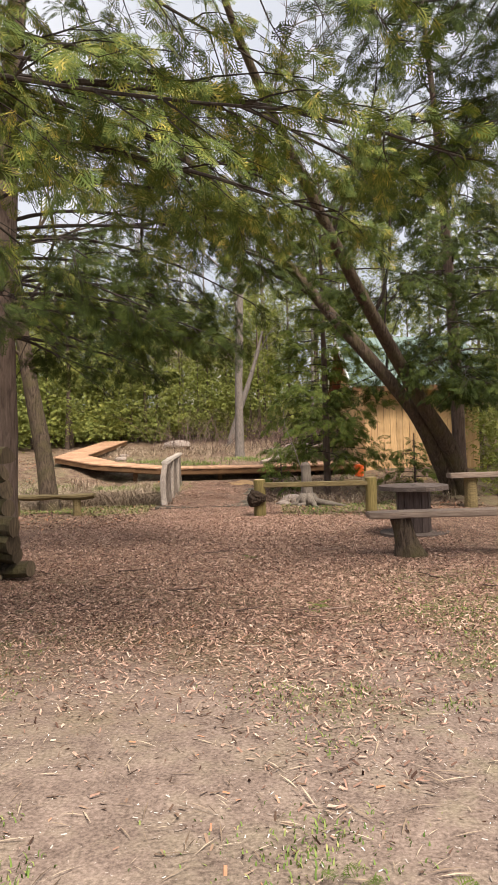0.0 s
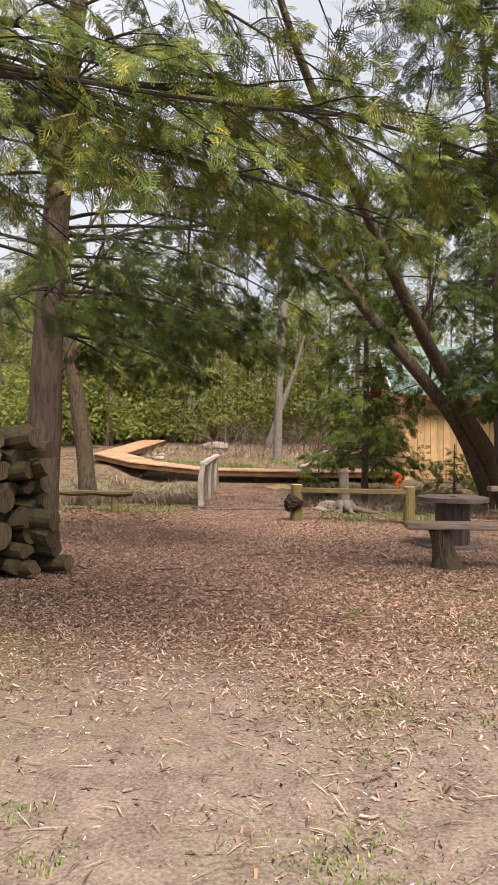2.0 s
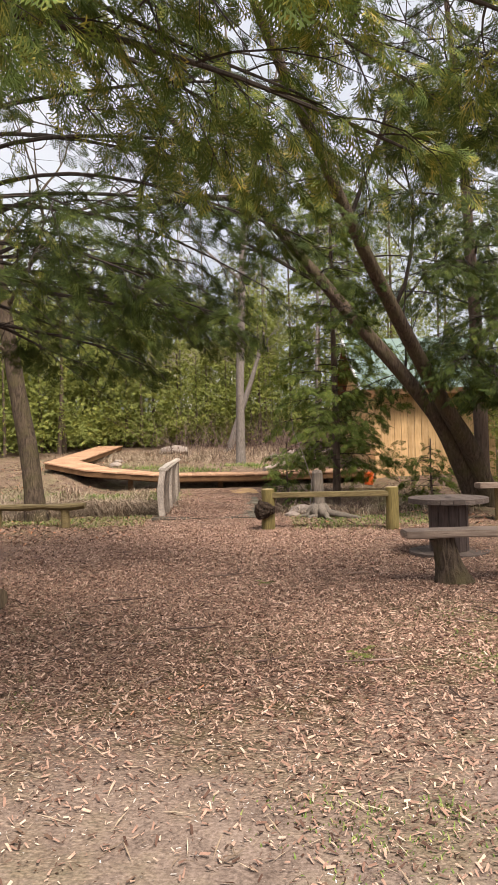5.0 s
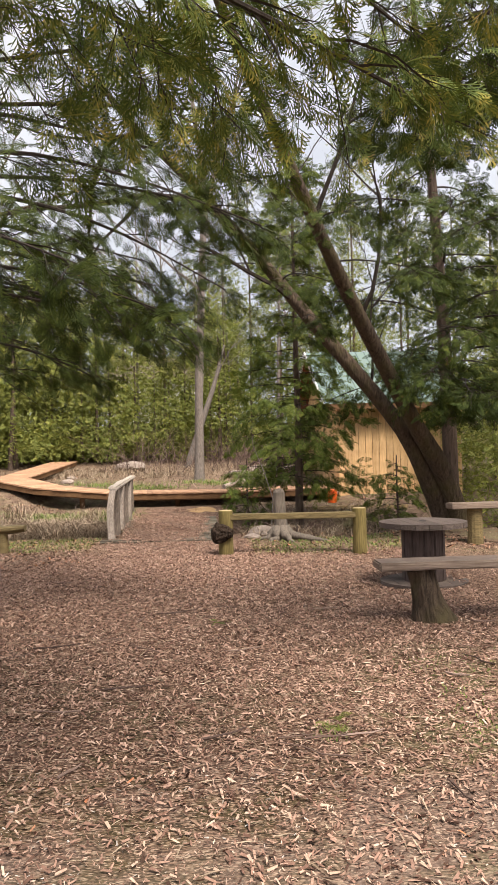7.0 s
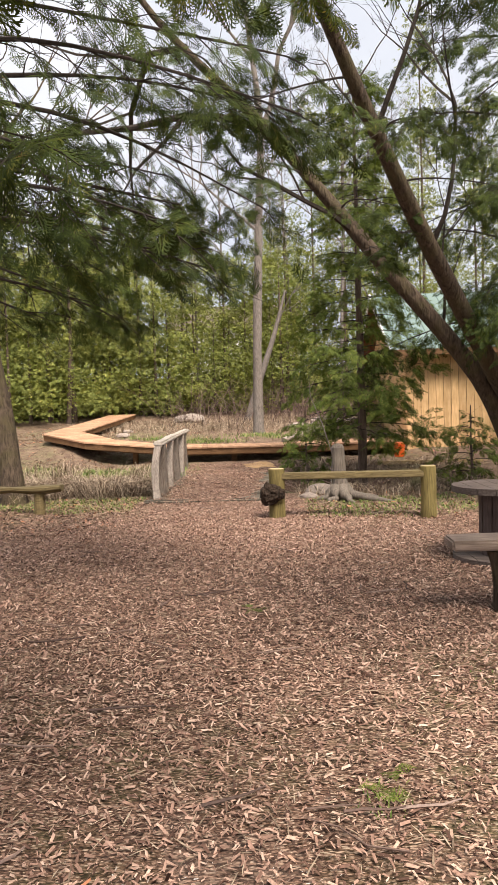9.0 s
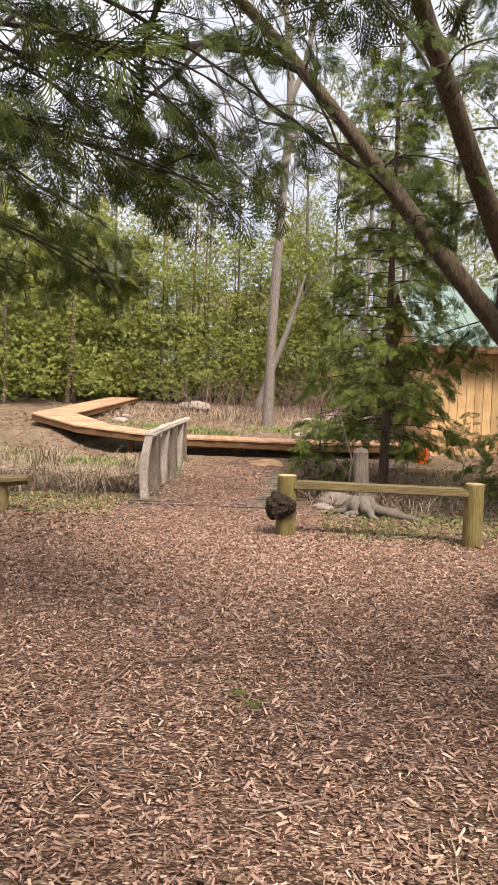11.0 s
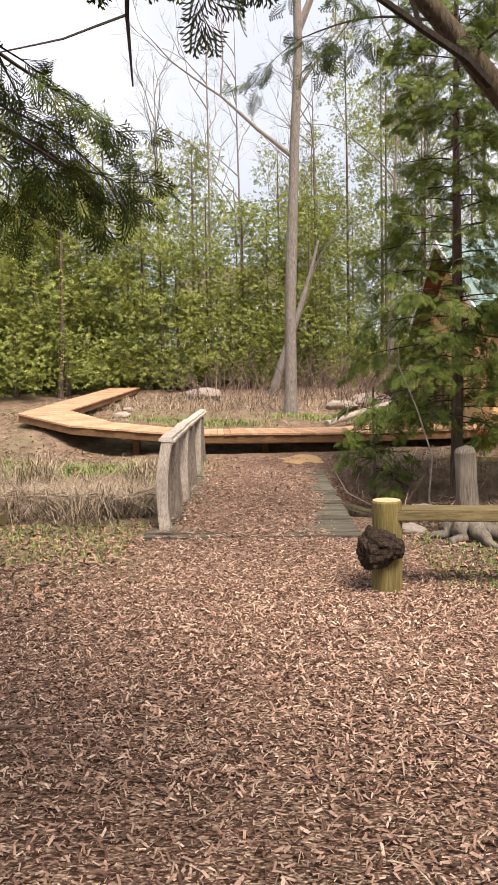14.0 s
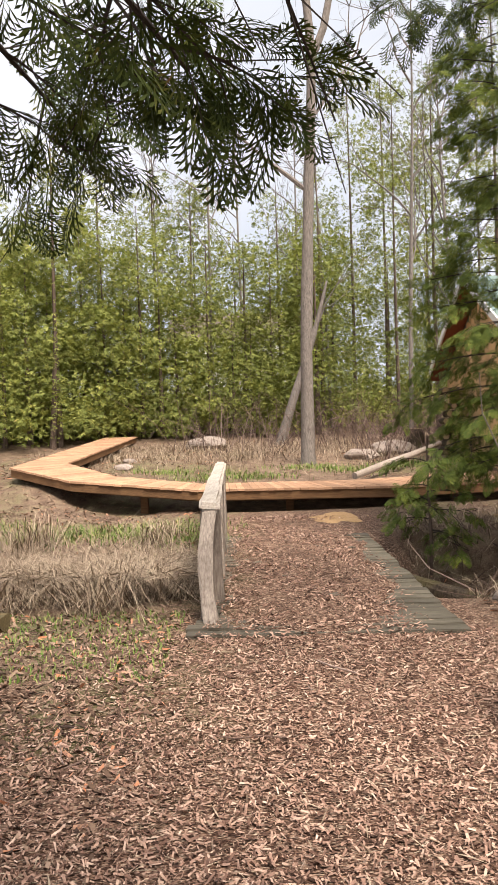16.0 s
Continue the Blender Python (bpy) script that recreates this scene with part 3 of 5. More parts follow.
# Two leaning trunks from one root beside the clearing
LEAN = (4.5, 16.6)
lean_tree = thing("leaning_tree", (*LEAN, gz(*LEAN)), "leaning twin-trunked tree with ridged brown bark", "tree")
trunk_part([(0.2, 0.1, -0.2), (-0.36, -0.25, 1.0), (-1.06, -0.6, 2.1), (-2.65, -0.75, 4.0), (-4.3, -0.8, 6.0), (-6.0, -0.8, 7.8), (-7.2, -0.7, 9.6)], [0.22, 0.185, 0.15, 0.118, 0.09, 0.06, 0.02], M_OAKBARK, lean_tree, 16, 1.4, 4, "left_trunk")
trunk_part([(0.45, 0.0, -0.2), (-0.12, -0.45, 1.1), (-0.84, -1.0, 2.1), (-2.2, -2.4, 4.0), (-3.5, -3.9, 6.0), (-4.6, -5.1, 8.0), (-5.4, -6.0, 10.5)], [0.21, 0.18, 0.148, 0.115, 0.088, 0.06, 0.02], M_OAKBARK, lean_tree, 16, 1.4, 7, "right_trunk")
_r = np.random.RandomState(11)
for p, d, ln, r in (((-2.9, -0.75, 4.3), (-1, -0.5, 0.45), 2.2, 0.05), ((-2.0, -2.2, 3.7), (0.6, -0.4, 1), 2.0, 0.04), ((-2.9, -3.2, 5.0), (0.5, -0.3, 1), 2.0, 0.04), ((-2.5, -2.7, 4.4), (-0.7, 0.2, 1), 1.8, 0.035), ((-1.5, -0.65, 2.6), (0.1, -0.2, 1), 1.6, 0.03)):
    _b = Build()
    branch(_r, _b, p, np.array(d) / np.linalg.norm(d), ln, r, 3, 5, 0.55)
    part("limb", _b, M_LIMB, lean_tree)
_b = Build()
_b.tube([(-4.2, -0.8, 5.95), (-4.9, -1.0, 6.15), (-5.6, -1.3, 6.1), (-6.4, -1.7, 5.8), (-7.2, -2.1, 5.6), (-8.2, -2.5, 5.3)], [0.07, 0.06, 0.055, 0.045, 0.035, 0.02], 8, 0.15, False, 3)
_b.tube([(-5.6, -1.3, 6.1), (-5.9, -1.6, 5.6), (-6.3, -1.9, 5.1), (-6.5, -2.2, 4.6)], [0.035, 0.03, 0.02, 0.01], 6, 0.1, False, 4)
part("limb", _b, M_LIMB, lean_tree)
_b = Build()
_b.tube([(-5.6, -0.8, 7.4), (-6.3, -0.2, 7.6), (-6.8, 0.7, 7.0), (-7.0, 1.5, 6.3), (-7.05, 2.0, 5.6)], [0.06, 0.055, 0.045, 0.03, 0.012], 7, 0.15, False, 6)
for p, d, ln, r in (((-6.3, -0.2, 7.6), (-1, 0.3, -0.05), 2.6, 0.03), ((-6.8, 0.7, 7.0), (-1, 0.2, -0.25), 2.4, 0.025), ((-7.0, 1.5, 6.3), (-0.9, 0.1, -0.1), 1.8, 0.018), ((-6.9, 1.0, 6.8), (0.9, 0.4, 0.1), 1.8, 0.02)):
    branch(_r, _b, p, np.array(d) / np.linalg.norm(d), ln, r, 3, 4, 0.45, -0.03)
part("limb", _b, M_LIMB, lean_tree)
_f = []
for x, y, z, az, ln in ((-2.65, -0.75, 4.0, 185, 1.2), (-3.2, -0.75, 4.7, 160, 1.8), (-3.7, -0.8, 5.3, 215, 2.0), (-4.3, -0.8, 6.0, 180, 2.0), (-5.2, -0.8, 7.0, 200, 2.0), (-3.4, -0.8, 5.0, 250, 1.6),
                        (-2.8, -3.1, 5.0, 170, 1.6), (-3.5, -3.9, 6.0, 200, 1.8), (-3.9, -4.4, 7.0, 240, 1.8), (-2.5, -2.7, 4.5, 120, 1.5), (-3.2, -3.5, 5.6, 270, 1.8), (-6.8, -1.9, 5.7, 190, 1.2), (-5.8, -1.4, 6.0, 170, 1.2)):
    bough(_r, (x, y, z), radians(az), ln, 0.1, 0.45, lean_tree, _f, 0.18, 1.0, 0.3, 1.95, 0.003, 0.016)
crown_part(_f, FROND_NEAR, M_FROND, lean_tree)

# ---- cedars round the clearing ----
canopy_cedar((-3.25, 9.5), 11.0, 0.23, "large old cedar with drooping dark green boughs", [
    (3.2, 95, 2.9, 0.05, 0.42), (2.95, 36, 2.8, 0.0, 0.17, 0.85, 2.1), (3.2, 18, 3.2, 0.05, 0.22, 0.4), (3.6, 26, 3.3, 0.05, 0.22, 0.2), (2.9, 16, 2.8, 0.05, 0.2, 0.3), (3.3, 80, 2.5, 0.05, 0.2, 0.1), (3.6, 84, 2.6, 0.05, 0.22, 0.1), (3.9, 76, 2.5, 0.05, 0.2, 0.2), (3.4, 66, 2.4, 0.1, 0.3, 0.8), (3.8, 50, 2.6, 0.15, 0.3, 0.9), (3.4, 120, 3.2, 0.05, 0.45), (3.6, 140, 3.6, 0.05, 0.40), (3.3, 165, 3.6, 0.08, 0.42),
    (4.2, 75, 3.4, 0.1, 0.45), (4.4, 105, 3.6, 0.1, 0.45), (4.6, 130, 3.8, 0.1, 0.42), (3.9, 150, 4.0, 0.06, 0.38), (4.9, 90, 3.4, 0.12, 0.4), (5.2, 115, 3.6, 0.15, 0.42),
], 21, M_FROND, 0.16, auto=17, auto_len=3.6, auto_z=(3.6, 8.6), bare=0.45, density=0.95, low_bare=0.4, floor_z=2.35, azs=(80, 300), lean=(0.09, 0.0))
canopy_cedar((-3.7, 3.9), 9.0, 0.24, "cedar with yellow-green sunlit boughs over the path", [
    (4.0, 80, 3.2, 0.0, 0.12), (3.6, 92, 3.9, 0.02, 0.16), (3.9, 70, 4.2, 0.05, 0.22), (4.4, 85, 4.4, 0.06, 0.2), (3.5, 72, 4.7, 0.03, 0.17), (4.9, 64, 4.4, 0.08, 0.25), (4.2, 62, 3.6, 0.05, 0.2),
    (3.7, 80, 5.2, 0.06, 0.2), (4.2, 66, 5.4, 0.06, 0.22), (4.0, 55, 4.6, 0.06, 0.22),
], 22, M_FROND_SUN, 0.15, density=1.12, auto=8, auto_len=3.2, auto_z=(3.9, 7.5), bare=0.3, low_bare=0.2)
canopy_cedar((4.95, 17.3), 13.0, 0.17, "tall cedar behind the picnic benches with dark boughs", [
    (3.3, 190, 3.6, 0.05, 0.25), (3.6, 205, 3.6, 0.08, 0.28), (3.0, 178, 3.4, 0.06, 0.25), (4.2, 192, 4.0, 0.1, 0.3), (4.8, 178, 4.0, 0.1, 0.3), (5.2, 203, 3.8, 0.12, 0.3), (5.8, 185, 4.0, 0.15, 0.3), (3.9, 168, 3.6, 0.05, 0.2), (3.2, 198, 3.0, 0.02, 0.2), (2.8, 186, 2.8, 0.05, 0.2), (6.4, 195, 3.8, 0.1, 0.3),
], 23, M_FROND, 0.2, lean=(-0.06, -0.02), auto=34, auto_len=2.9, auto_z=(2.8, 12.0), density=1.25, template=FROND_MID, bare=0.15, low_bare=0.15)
# The auto boughs, mostly out of view, are added to shade the right-hand ground.
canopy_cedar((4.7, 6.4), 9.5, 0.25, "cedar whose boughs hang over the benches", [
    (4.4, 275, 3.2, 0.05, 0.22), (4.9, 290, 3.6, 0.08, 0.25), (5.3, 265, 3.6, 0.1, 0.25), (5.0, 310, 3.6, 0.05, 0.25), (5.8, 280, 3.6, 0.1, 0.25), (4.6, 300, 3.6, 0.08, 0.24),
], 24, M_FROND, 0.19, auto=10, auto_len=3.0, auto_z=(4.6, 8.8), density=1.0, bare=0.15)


def young_cedar(base, height, radius, seed, trunk_r=0.09, low=0.7, count=60, size=0.24):
    rng = np.random.RandomState(seed)
    t = thing("young_cedar", (*base, gz(*base)), "slim young cedar with feathery green boughs", "tree")
    trunk_part([(0, 0, -0.2), (0.02, 0, height * 0.3), (0, 0.03, height * 0.65), (0, 0, height)], [trunk_r, trunk_r * 0.85, trunk_r * 0.5, 0.015], M_CEDARBARK, t, 10, 1.3, seed)
    fr = []
    for k in range(count):
        s = (k + rng.rand()) / count
        z = low + (height - low - 0.2) * s
        ln = radius * (0.25 + 0.75 * (1 - s) ** 0.8) * (0.65 + 0.5 * rng.rand())
        bough(rng, (0, 0, z), k * 2.399 + rng.rand(), ln, 0.1 + 0.3 * s, 0.3, t, fr, size, 1.0, 0.15, -9, 0.003, 0.012)
    crown_part(fr, FROND_MID, M_FROND_YOUNG, t)
    return t


young_cedar((2.04, 19.5), 9.5, 1.55, 31, 0.1, 1.7, 96, 0.19)
young_cedar((0.85, 20.0), 1.9, 0.75, 32, 0.03, 0.45, 12, 0.17)
young_cedar((4.35, 19.4), 2.3, 0.75, 33, 0.04, 0.3, 24, 0.18)

# The trunk that leans beside the low log bench
bare_tree((-4.4, 16.2), "leaning tree trunk with ridged bark beside the bench", [(0, 0, -0.2), (-0.15, 0.1, 1.2), (-0.45, 0.2, 3.0), (-0.9, 0.4, 6.0), (-1.0, 0.5, 9.0)], [0.22, 0.19, 0.17, 0.13, 0.05],
          [((-0.5, 0.2, 3.4), (-1, -0.5, 0.6), 2.0, 0.05), ((-0.6, 0.3, 4.4), (0.8, -0.6, 0.7), 2.2, 0.05), ((-0.8, 0.4, 5.6), (0.6, 0.5, 1), 2.0, 0.05)], 41, M_OAKBARK, "leaning_tree")

# ---- far bare trees ----
bare_tree((-0.36, 27.6), "tall grey forked maple trunk, leafless", [(0, 0, -0.2), (0.05, 0, 3), (0.2, 0, 6.5), (0.35, 0, 10.0), (0.05, 0.2, 13), (-0.2, 0.3, 16)], [0.17, 0.14, 0.125, 0.105, 0.07, 0.03],
          [((0.35, 0, 9.6), (0.55, 0.1, 1), 3.6, 0.11), ((0.2, 0, 6.5), (-0.9, 0.2, 0.6), 2.6, 0.06), ((0.3, 0, 8.2), (0.8, 0.3, 0.7), 2.2, 0.05), ((0.2, 0.1, 12), (-0.7, 0, 1), 2.6, 0.05)], 51, depth=4)
bare_tree((-0.95, 33.5), "slanting pale trunk behind the maple", [(0, 0, -0.2), (0.5, 0, 1.4), (1.2, 0.1, 3.4), (1.7, 0.2, 5.2)], [0.17, 0.14, 0.1, 0.03],
          [((1.25, 0.1, 3.6), (0.5, 0, 1), 1.6, 0.03)], 52)
for k, (x, y, h, sd) in enumerate(((2.6, 30.0, 13, 61), (4.4, 31.5, 11, 62), (-3.3, 37.5, 14, 63), (-2.2, 41, 15, 64), (-5.5, 40.5, 13, 65), (1.2, 38.5, 12, 66), (0.2, 42, 14, 67))):
    rr = np.random.RandomState(sd)
    lx = (rr.rand() - 0.5) * 0.8
    bare_tree((x, y), "slender leafless tree at the edge of the wood", [(0, 0, -0.2), (lx * 0.3, 0, h * 0.3), (lx, 0.1, h * 0.65), (lx * 1.3, 0.1, h)], [0.075, 0.055, 0.035, 0.01],
              [((lx * (0.3 + 0.9 * s), 0.05, h * (0.3 + 0.6 * s)), (math.cos(a), math.sin(a), 1.3), 2.4 - s, 0.03) for s, a in zip(np.linspace(0.1, 1, 9), rr.rand(9) * 6.28)], sd, depth=3, spread=0.45, group="bare trees at the wood's edge")

# ---- cedar wood at the back ----


def wood_cedar(height, radius, seed, label, clump_n=62):
    rng = np.random.RandomState(seed)
    t = thing("cedar_tree", (0, 0, -50), label, "tree", "cedars at the edge of the wood")
    trunk_part([(0, 0, -0.3), (0.05, 0, height * 0.4), (0, 0, height)], [0.09, 0.05, 0.008], M_CEDARBARK, t, 8, 1.2, seed)
    clumps = int(clump_n * height / 6)
    s = rng.rand(clumps) ** 1.12
    zc = 0.25 + (height - 0.25) * s
    prof = radius * np.clip((1 - s) ** 0.5, 0.12, 1) * np.clip(0.8 + s * 2, 0, 1)
    ac = rng.rand(clumps) * 6.283
    rc = prof * (0.3 + 0.85 * np.sqrt(rng.rand(clumps)))
    each = 50
    n = clumps * each
    rad = np.repeat(0.2 + 0.22 * rng.rand(clumps) * (1.1 - s), each)
    off = rng.randn(n, 3) * rad[:, None] * np.array([1, 1, 0.75])
    pos = np.repeat(np.stack([rc * np.cos(ac), rc * np.sin(ac), zc], 1), each, 0) + off
    pos[:, 2] = np.maximum(pos[:, 2], 0.1)
    out = pos.copy()
    out[:, 2] = 0
    fwd = out / (np.linalg.norm(out, axis=1, keepdims=True) + 0.1) + rng.randn(n, 3) * 0.6 + np.array([0, 0, -0.25])
    nrm = rng.randn(n, 3) * 0.6 + np.array([0, 0, 1.0])
    v, q = scatter(FROND_FAR, pos, fwd, nrm, 0.068 + 0.095 * rng.rand(n))
    part("crown", quads_mesh("crown", v, q), M_FROND_FAR, t)
    return t


protos = [wood_cedar(6.2, 1.6, 71, "dense green cedar at the edge of the wood"), wood_cedar(7.6, 1.6, 72, "dense green cedar at the edge of the wood"), wood_cedar(4.4, 1.7, 73, "bushy young cedar at the edge of the wood"), wood_cedar(13.0, 1.25, 74, "tall slim cedar with an open crown", 40)]
_r = np.random.RandomState(77)
spots = []
for i in range(30):
    spots.append((-15.5 + 0.56 * i + _r.rand() * 0.5, 36.2 + _r.rand() * 3.0, (0, 1, 2, 2)[i % 4]))
for i in range(12):
    spots.append((-20 + 1.9 * i + _r.rand(), 40 + _r.rand() * 4, 1))
for x, y, k in ((2.2, 39, 3), (3.4, 36, 3), (5.0, 37, 3), (6.6, 35, 3), (8.2, 33, 3), (9.5, 30, 1), (10.5, 27, 1), (9.0, 24, 0), (1.0, 43, 3), (4.0, 42, 3), (7.5, 40, 3), (10.0, 38, 3), (12, 33, 1), (1.5, 46, 1), (3.2, 47, 1), (4.8, 46, 1), (6.4, 45, 1), (8.0, 46, 1), (0.2, 45, 1), (9.6, 44, 1), (5.6, 41, 3), (8.0, 20.5, 0), (7.7, 18.0, 2), (9.0, 22.5, 1), (8.8, 16.0, 0), (9.4, 26, 1), (-10.5, 33, 0), (-12, 30, 1), (-12.5, 26, 0), (-11.5, 35, 1), (-9.6, 35.5, 2), (-6.5, 37.2, 2), (-1.8, 37.5, 2), (-8.5, 35.3, 1), (-10.2, 34.6, 1), (-7.2, 36.6, 1)):
    spots.append((x, y, k))
for i, (x, y, k) in enumerate(spots):
    s = (0.84 + 0.42 * _r.rand()) * (1.16 if x < -4 else 1.0)
    m = pose(x, y, gz(x, y), 0, 0, _r.rand() * 360) @ Matrix.Diagonal((s, s, s * (0.9 + 0.25 * _r.rand()), 1))
    if i < len(protos):
        protos[i].matrix_basis = m
    else:
        c = copy_thing(protos[k], m)
        c.matrix_basis = m


def far_house():
    t = thing("house", (-2.5, 58.0, gz(-2.5, 58.0)), "pale house far behind the trees with dark windows", "house")
    part("wall", bevelled((9.0, 6.0, 3.4), (0, 0, 1.6), 0.03), M_WHITE, t)
    b = Build()
    b.add([(-4.8, -3.4, 3.2), (4.8, -3.4, 3.2), (4.8, 3.4, 3.2), (-4.8, 3.4, 3.2), (-4.8, 0, 5.2), (4.8, 0, 5.2)], [(0, 1, 5, 4), (2, 3, 4, 5), (0, 4, 3), (1, 2, 5), (0, 3, 2, 1)])
    part("roof", b, M_SPOOL, t, "dark shingled roof")
    for x in (-3, -1, 1, 3):
        w = part("window", bevelled((1.0, 0.06, 1.3), (x, -3.02, 1.8), 0.01), M_WHITE, t)
        part("pane", bevelled((0.84, 0.03, 1.14), (x, -3.06, 1.8), 0.005), M_DARK, w, "dark window pane")


far_house()
bare_tree((-8.5, 34.35), "slim straight trunk beside the boardwalk", [(0, 0, -0.2), (0.02, 0.1, 1), (0.03, 0.35, 2.4), (0, 0.7, 4.2)], [0.11, 0.1, 0.08, 0.02], [], 91, M_CEDARBARK)

# ---- shed ----


def shed():
    x0, x1, y0, y1 = 3.73, 7.4, 23.6, 30.5
    zb = 0.36
    t = thing("shed", (x0, y0, zb), "honey-coloured board and batten shed with green metal roof", "shed")
    W, D, H, R = x1 - x0, y1 - y0, 2.75, 4.6
    core = Build()
    core.box((W / 2, D / 2, H / 2), (W - 0.08, D - 0.08, H))
    core.add([(0.04, 0.04, H), (0.04, D - 0.04, H), (0.04, D / 2, R - 0.1), (W - 0.04, 0.04, H), (W - 0.04, D - 0.04, H), (W - 0.04, D / 2, R - 0.1)], [(0, 2, 1), (3, 4, 5), (0, 3, 5, 2), (1, 2, 5, 4)])
    part("wall", core, M_DARK, t)
    n = 18
    for i in range(n):
        b = Build()
        w = W / n
        b.box((w * (i + 0.5), 0.025, H / 2 - 0.05), (w - 0.012, 0.03, H + 0.1))
        part("board", b, M_SHED, t)
    n = 30
    for i in range(n):
        w = D / n
        yc = w * (i + 0.5)
        h = H + (R - H) * (1 - abs(yc - D / 2) / (D / 2)) - 0.15
        b = Build()
        b.box((0.02, yc, h / 2 - 0.05), (0.03, w - 0.01, h + 0.1))
        part("board", b, M_SHED, t)
    over = 0.45
    for sg in (1, -1):
        ya, yb = (-over, D / 2) if sg > 0 else (D + over, D / 2)
        slope = (R - H) / (D / 2)
        za = H - slope * over
        for k in range(16):
            b = Build()
            xa = -over + (W + 2 * over) * k / 16
            xb = -over + (W + 2 * over) * (k + 1) / 16
            vs = [(xa, ya, za + 0.05), (xb, ya, za + 0.05), (xb, yb, R + 0.05), (xa, yb, R + 0.05), (xa + 0.02, ya, za + 0.08), (xa + 0.02, yb, R + 0.08), (xa, ya, za), (xb, ya, za), (xb, yb, R), (xa, yb, R)]
            b.add(vs, [(0, 1, 2, 3), (0, 4, 5, 3), (6, 9, 8, 7), (6, 7, 1, 0)])
            part("roof_panel", b, M_ROOF, t)
        f = Build()
        f.add([(-over - 0.02, ya, za - 0.08), (-over - 0.02, yb, R - 0.08), (-over - 0.02, yb, R + 0.09), (-over - 0.02, ya, za + 0.09),
               (-over + 0.02, ya, za - 0.08), (-over + 0.02, yb, R - 0.08), (-over + 0.02, yb, R + 0.09), (-over + 0.02, ya, za + 0.09)], [(0, 1, 2, 3), (7, 6, 5, 4), (0, 4, 5, 1), (3, 2, 6, 7)])
        part("bargeboard", f, M_WHITE, t, "white painted bargeboard")
        s = Build()
        s.add([(-over + 0.02, ya, za - 0.02), (-over + 0.02, yb, R - 0.02), (0.03, yb, R - 0.02), (0.03, ya, za - 0.02)], [(0, 1, 2, 3)])
        part("soffit", s, M_REDWOOD, t, "red-brown soffit boards")
    f = Build()
    f.box((W / 2, -over, H - 0.2), (W + 2 * over, 0.03, 0.16))
    part("fascia", f, M_DECKSIDE, t)
    sk = Build()
    sk.box((W / 2, D / 2, -0.3), (W - 0.2, D - 0.2, 0.62))
    part("footing", sk, M_DARK, t)


shed()

# ---- boardwalk ----


def boardwalk():
    t = thing("boardwalk", (0, 0, 0), "new orange-brown wooden boardwalk on low supports", "boardwalk")
    near = [(3.6, 23.15, 0.6), (0.9, 22.75, 0.58), (-2.6, 22.9, 0.6), (-5.0, 23.3, 0.8), (-6.5, 24.45, 1.03), (-6.98, 35.6, 1.52)]
    away = [(3.6, 25.3, 0.62), (0.4, 24.5, 0.58), (-2.6, 24.15, 0.62), (-4.37, 24.4, 0.8), (-5.65, 25.6, 1.04), (-5.86, 35.5, 1.51)]
    rng = random.Random(5)
    for i in range(len(near) - 1):
        a, b, c, d = (Vector(q) for q in (near[i], near[i + 1], away[i + 1], away[i]))
        n = max(1, round(max((b - a).length, (c - d).length) / 0.14))
        for k in range(n):
            u0, u1 = k / n, (k + 0.94) / n
            j = rng.uniform(-0.015, 0.015)
            top = [a.lerp(b, u0), a.lerp(b, u1), d.lerp(c, u1), d.lerp(c, u0)]
            dirn = (top[3] - top[0]).normalized()
            top = [p + dirn * j for p in top]
            dz = Vector((0, 0, rng.uniform(-0.003, 0.003)))
            bd = Build()
            bd.add([p + dz for p in top] + [p + dz - Vector((0, 0, 0.038)) for p in top],
                   [(0, 3, 2, 1), (4, 5, 6, 7), (0, 1, 5, 4), (1, 2, 6, 5), (2, 3, 7, 6), (3, 0, 4, 7)])
            part("plank", bd, M_DECK, t)
        for p, q in ((a, b), (d, c)):
            side = Vector((0, 0, 1)).cross(q - p).normalized() * 0.02
            inset = ((a + b + c + d) / 4 - (p + q) / 2).normalized() * 0.05
            bd = Build()
            vs = [p + inset, q + inset]
            vs = [v + s + Vector((0, 0, h)) for h in (-0.04, -0.19) for v in vs for s in (side, -side)]
            bd.add(vs, [(0, 1, 3, 2), (4, 6, 7, 5), (0, 2, 6, 4), (1, 5, 7, 3), (0, 4, 5, 1), (2, 3, 7, 6)])
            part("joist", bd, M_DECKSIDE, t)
        # Unseen inner joists, added to block light and darken the space underneath.
        for w in (0.25, 0.5, 0.75):
            p, q = a.lerp(d, w), b.lerp(c, w)
            side = Vector((0, 0, 1)).cross(q - p).normalized() * 0.02
            bd = Build()
            vs = [v + e + Vector((0, 0, h)) for h in (-0.045, -0.24) for v in (p, q) for e in (side, -side)]
            bd.add(vs, [(0, 1, 3, 2), (4, 6, 7, 5), (0, 2, 6, 4), (1, 5, 7, 3), (0, 4, 5, 1), (2, 3, 7, 6)])
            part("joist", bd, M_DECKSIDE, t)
        for u in (0.5,):
            p = a.lerp(b, u).lerp(d.lerp(c, u), 0.42)
            zt = p.z - 0.15
            zb = gz(p.x, p.y) - 0.05
            if zt - zb > 0.05:
                # dark wood here too, so the footing sinks into the painted shade
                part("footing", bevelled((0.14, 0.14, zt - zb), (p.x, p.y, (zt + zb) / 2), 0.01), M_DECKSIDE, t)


boardwalk()

# ---- bridge ----


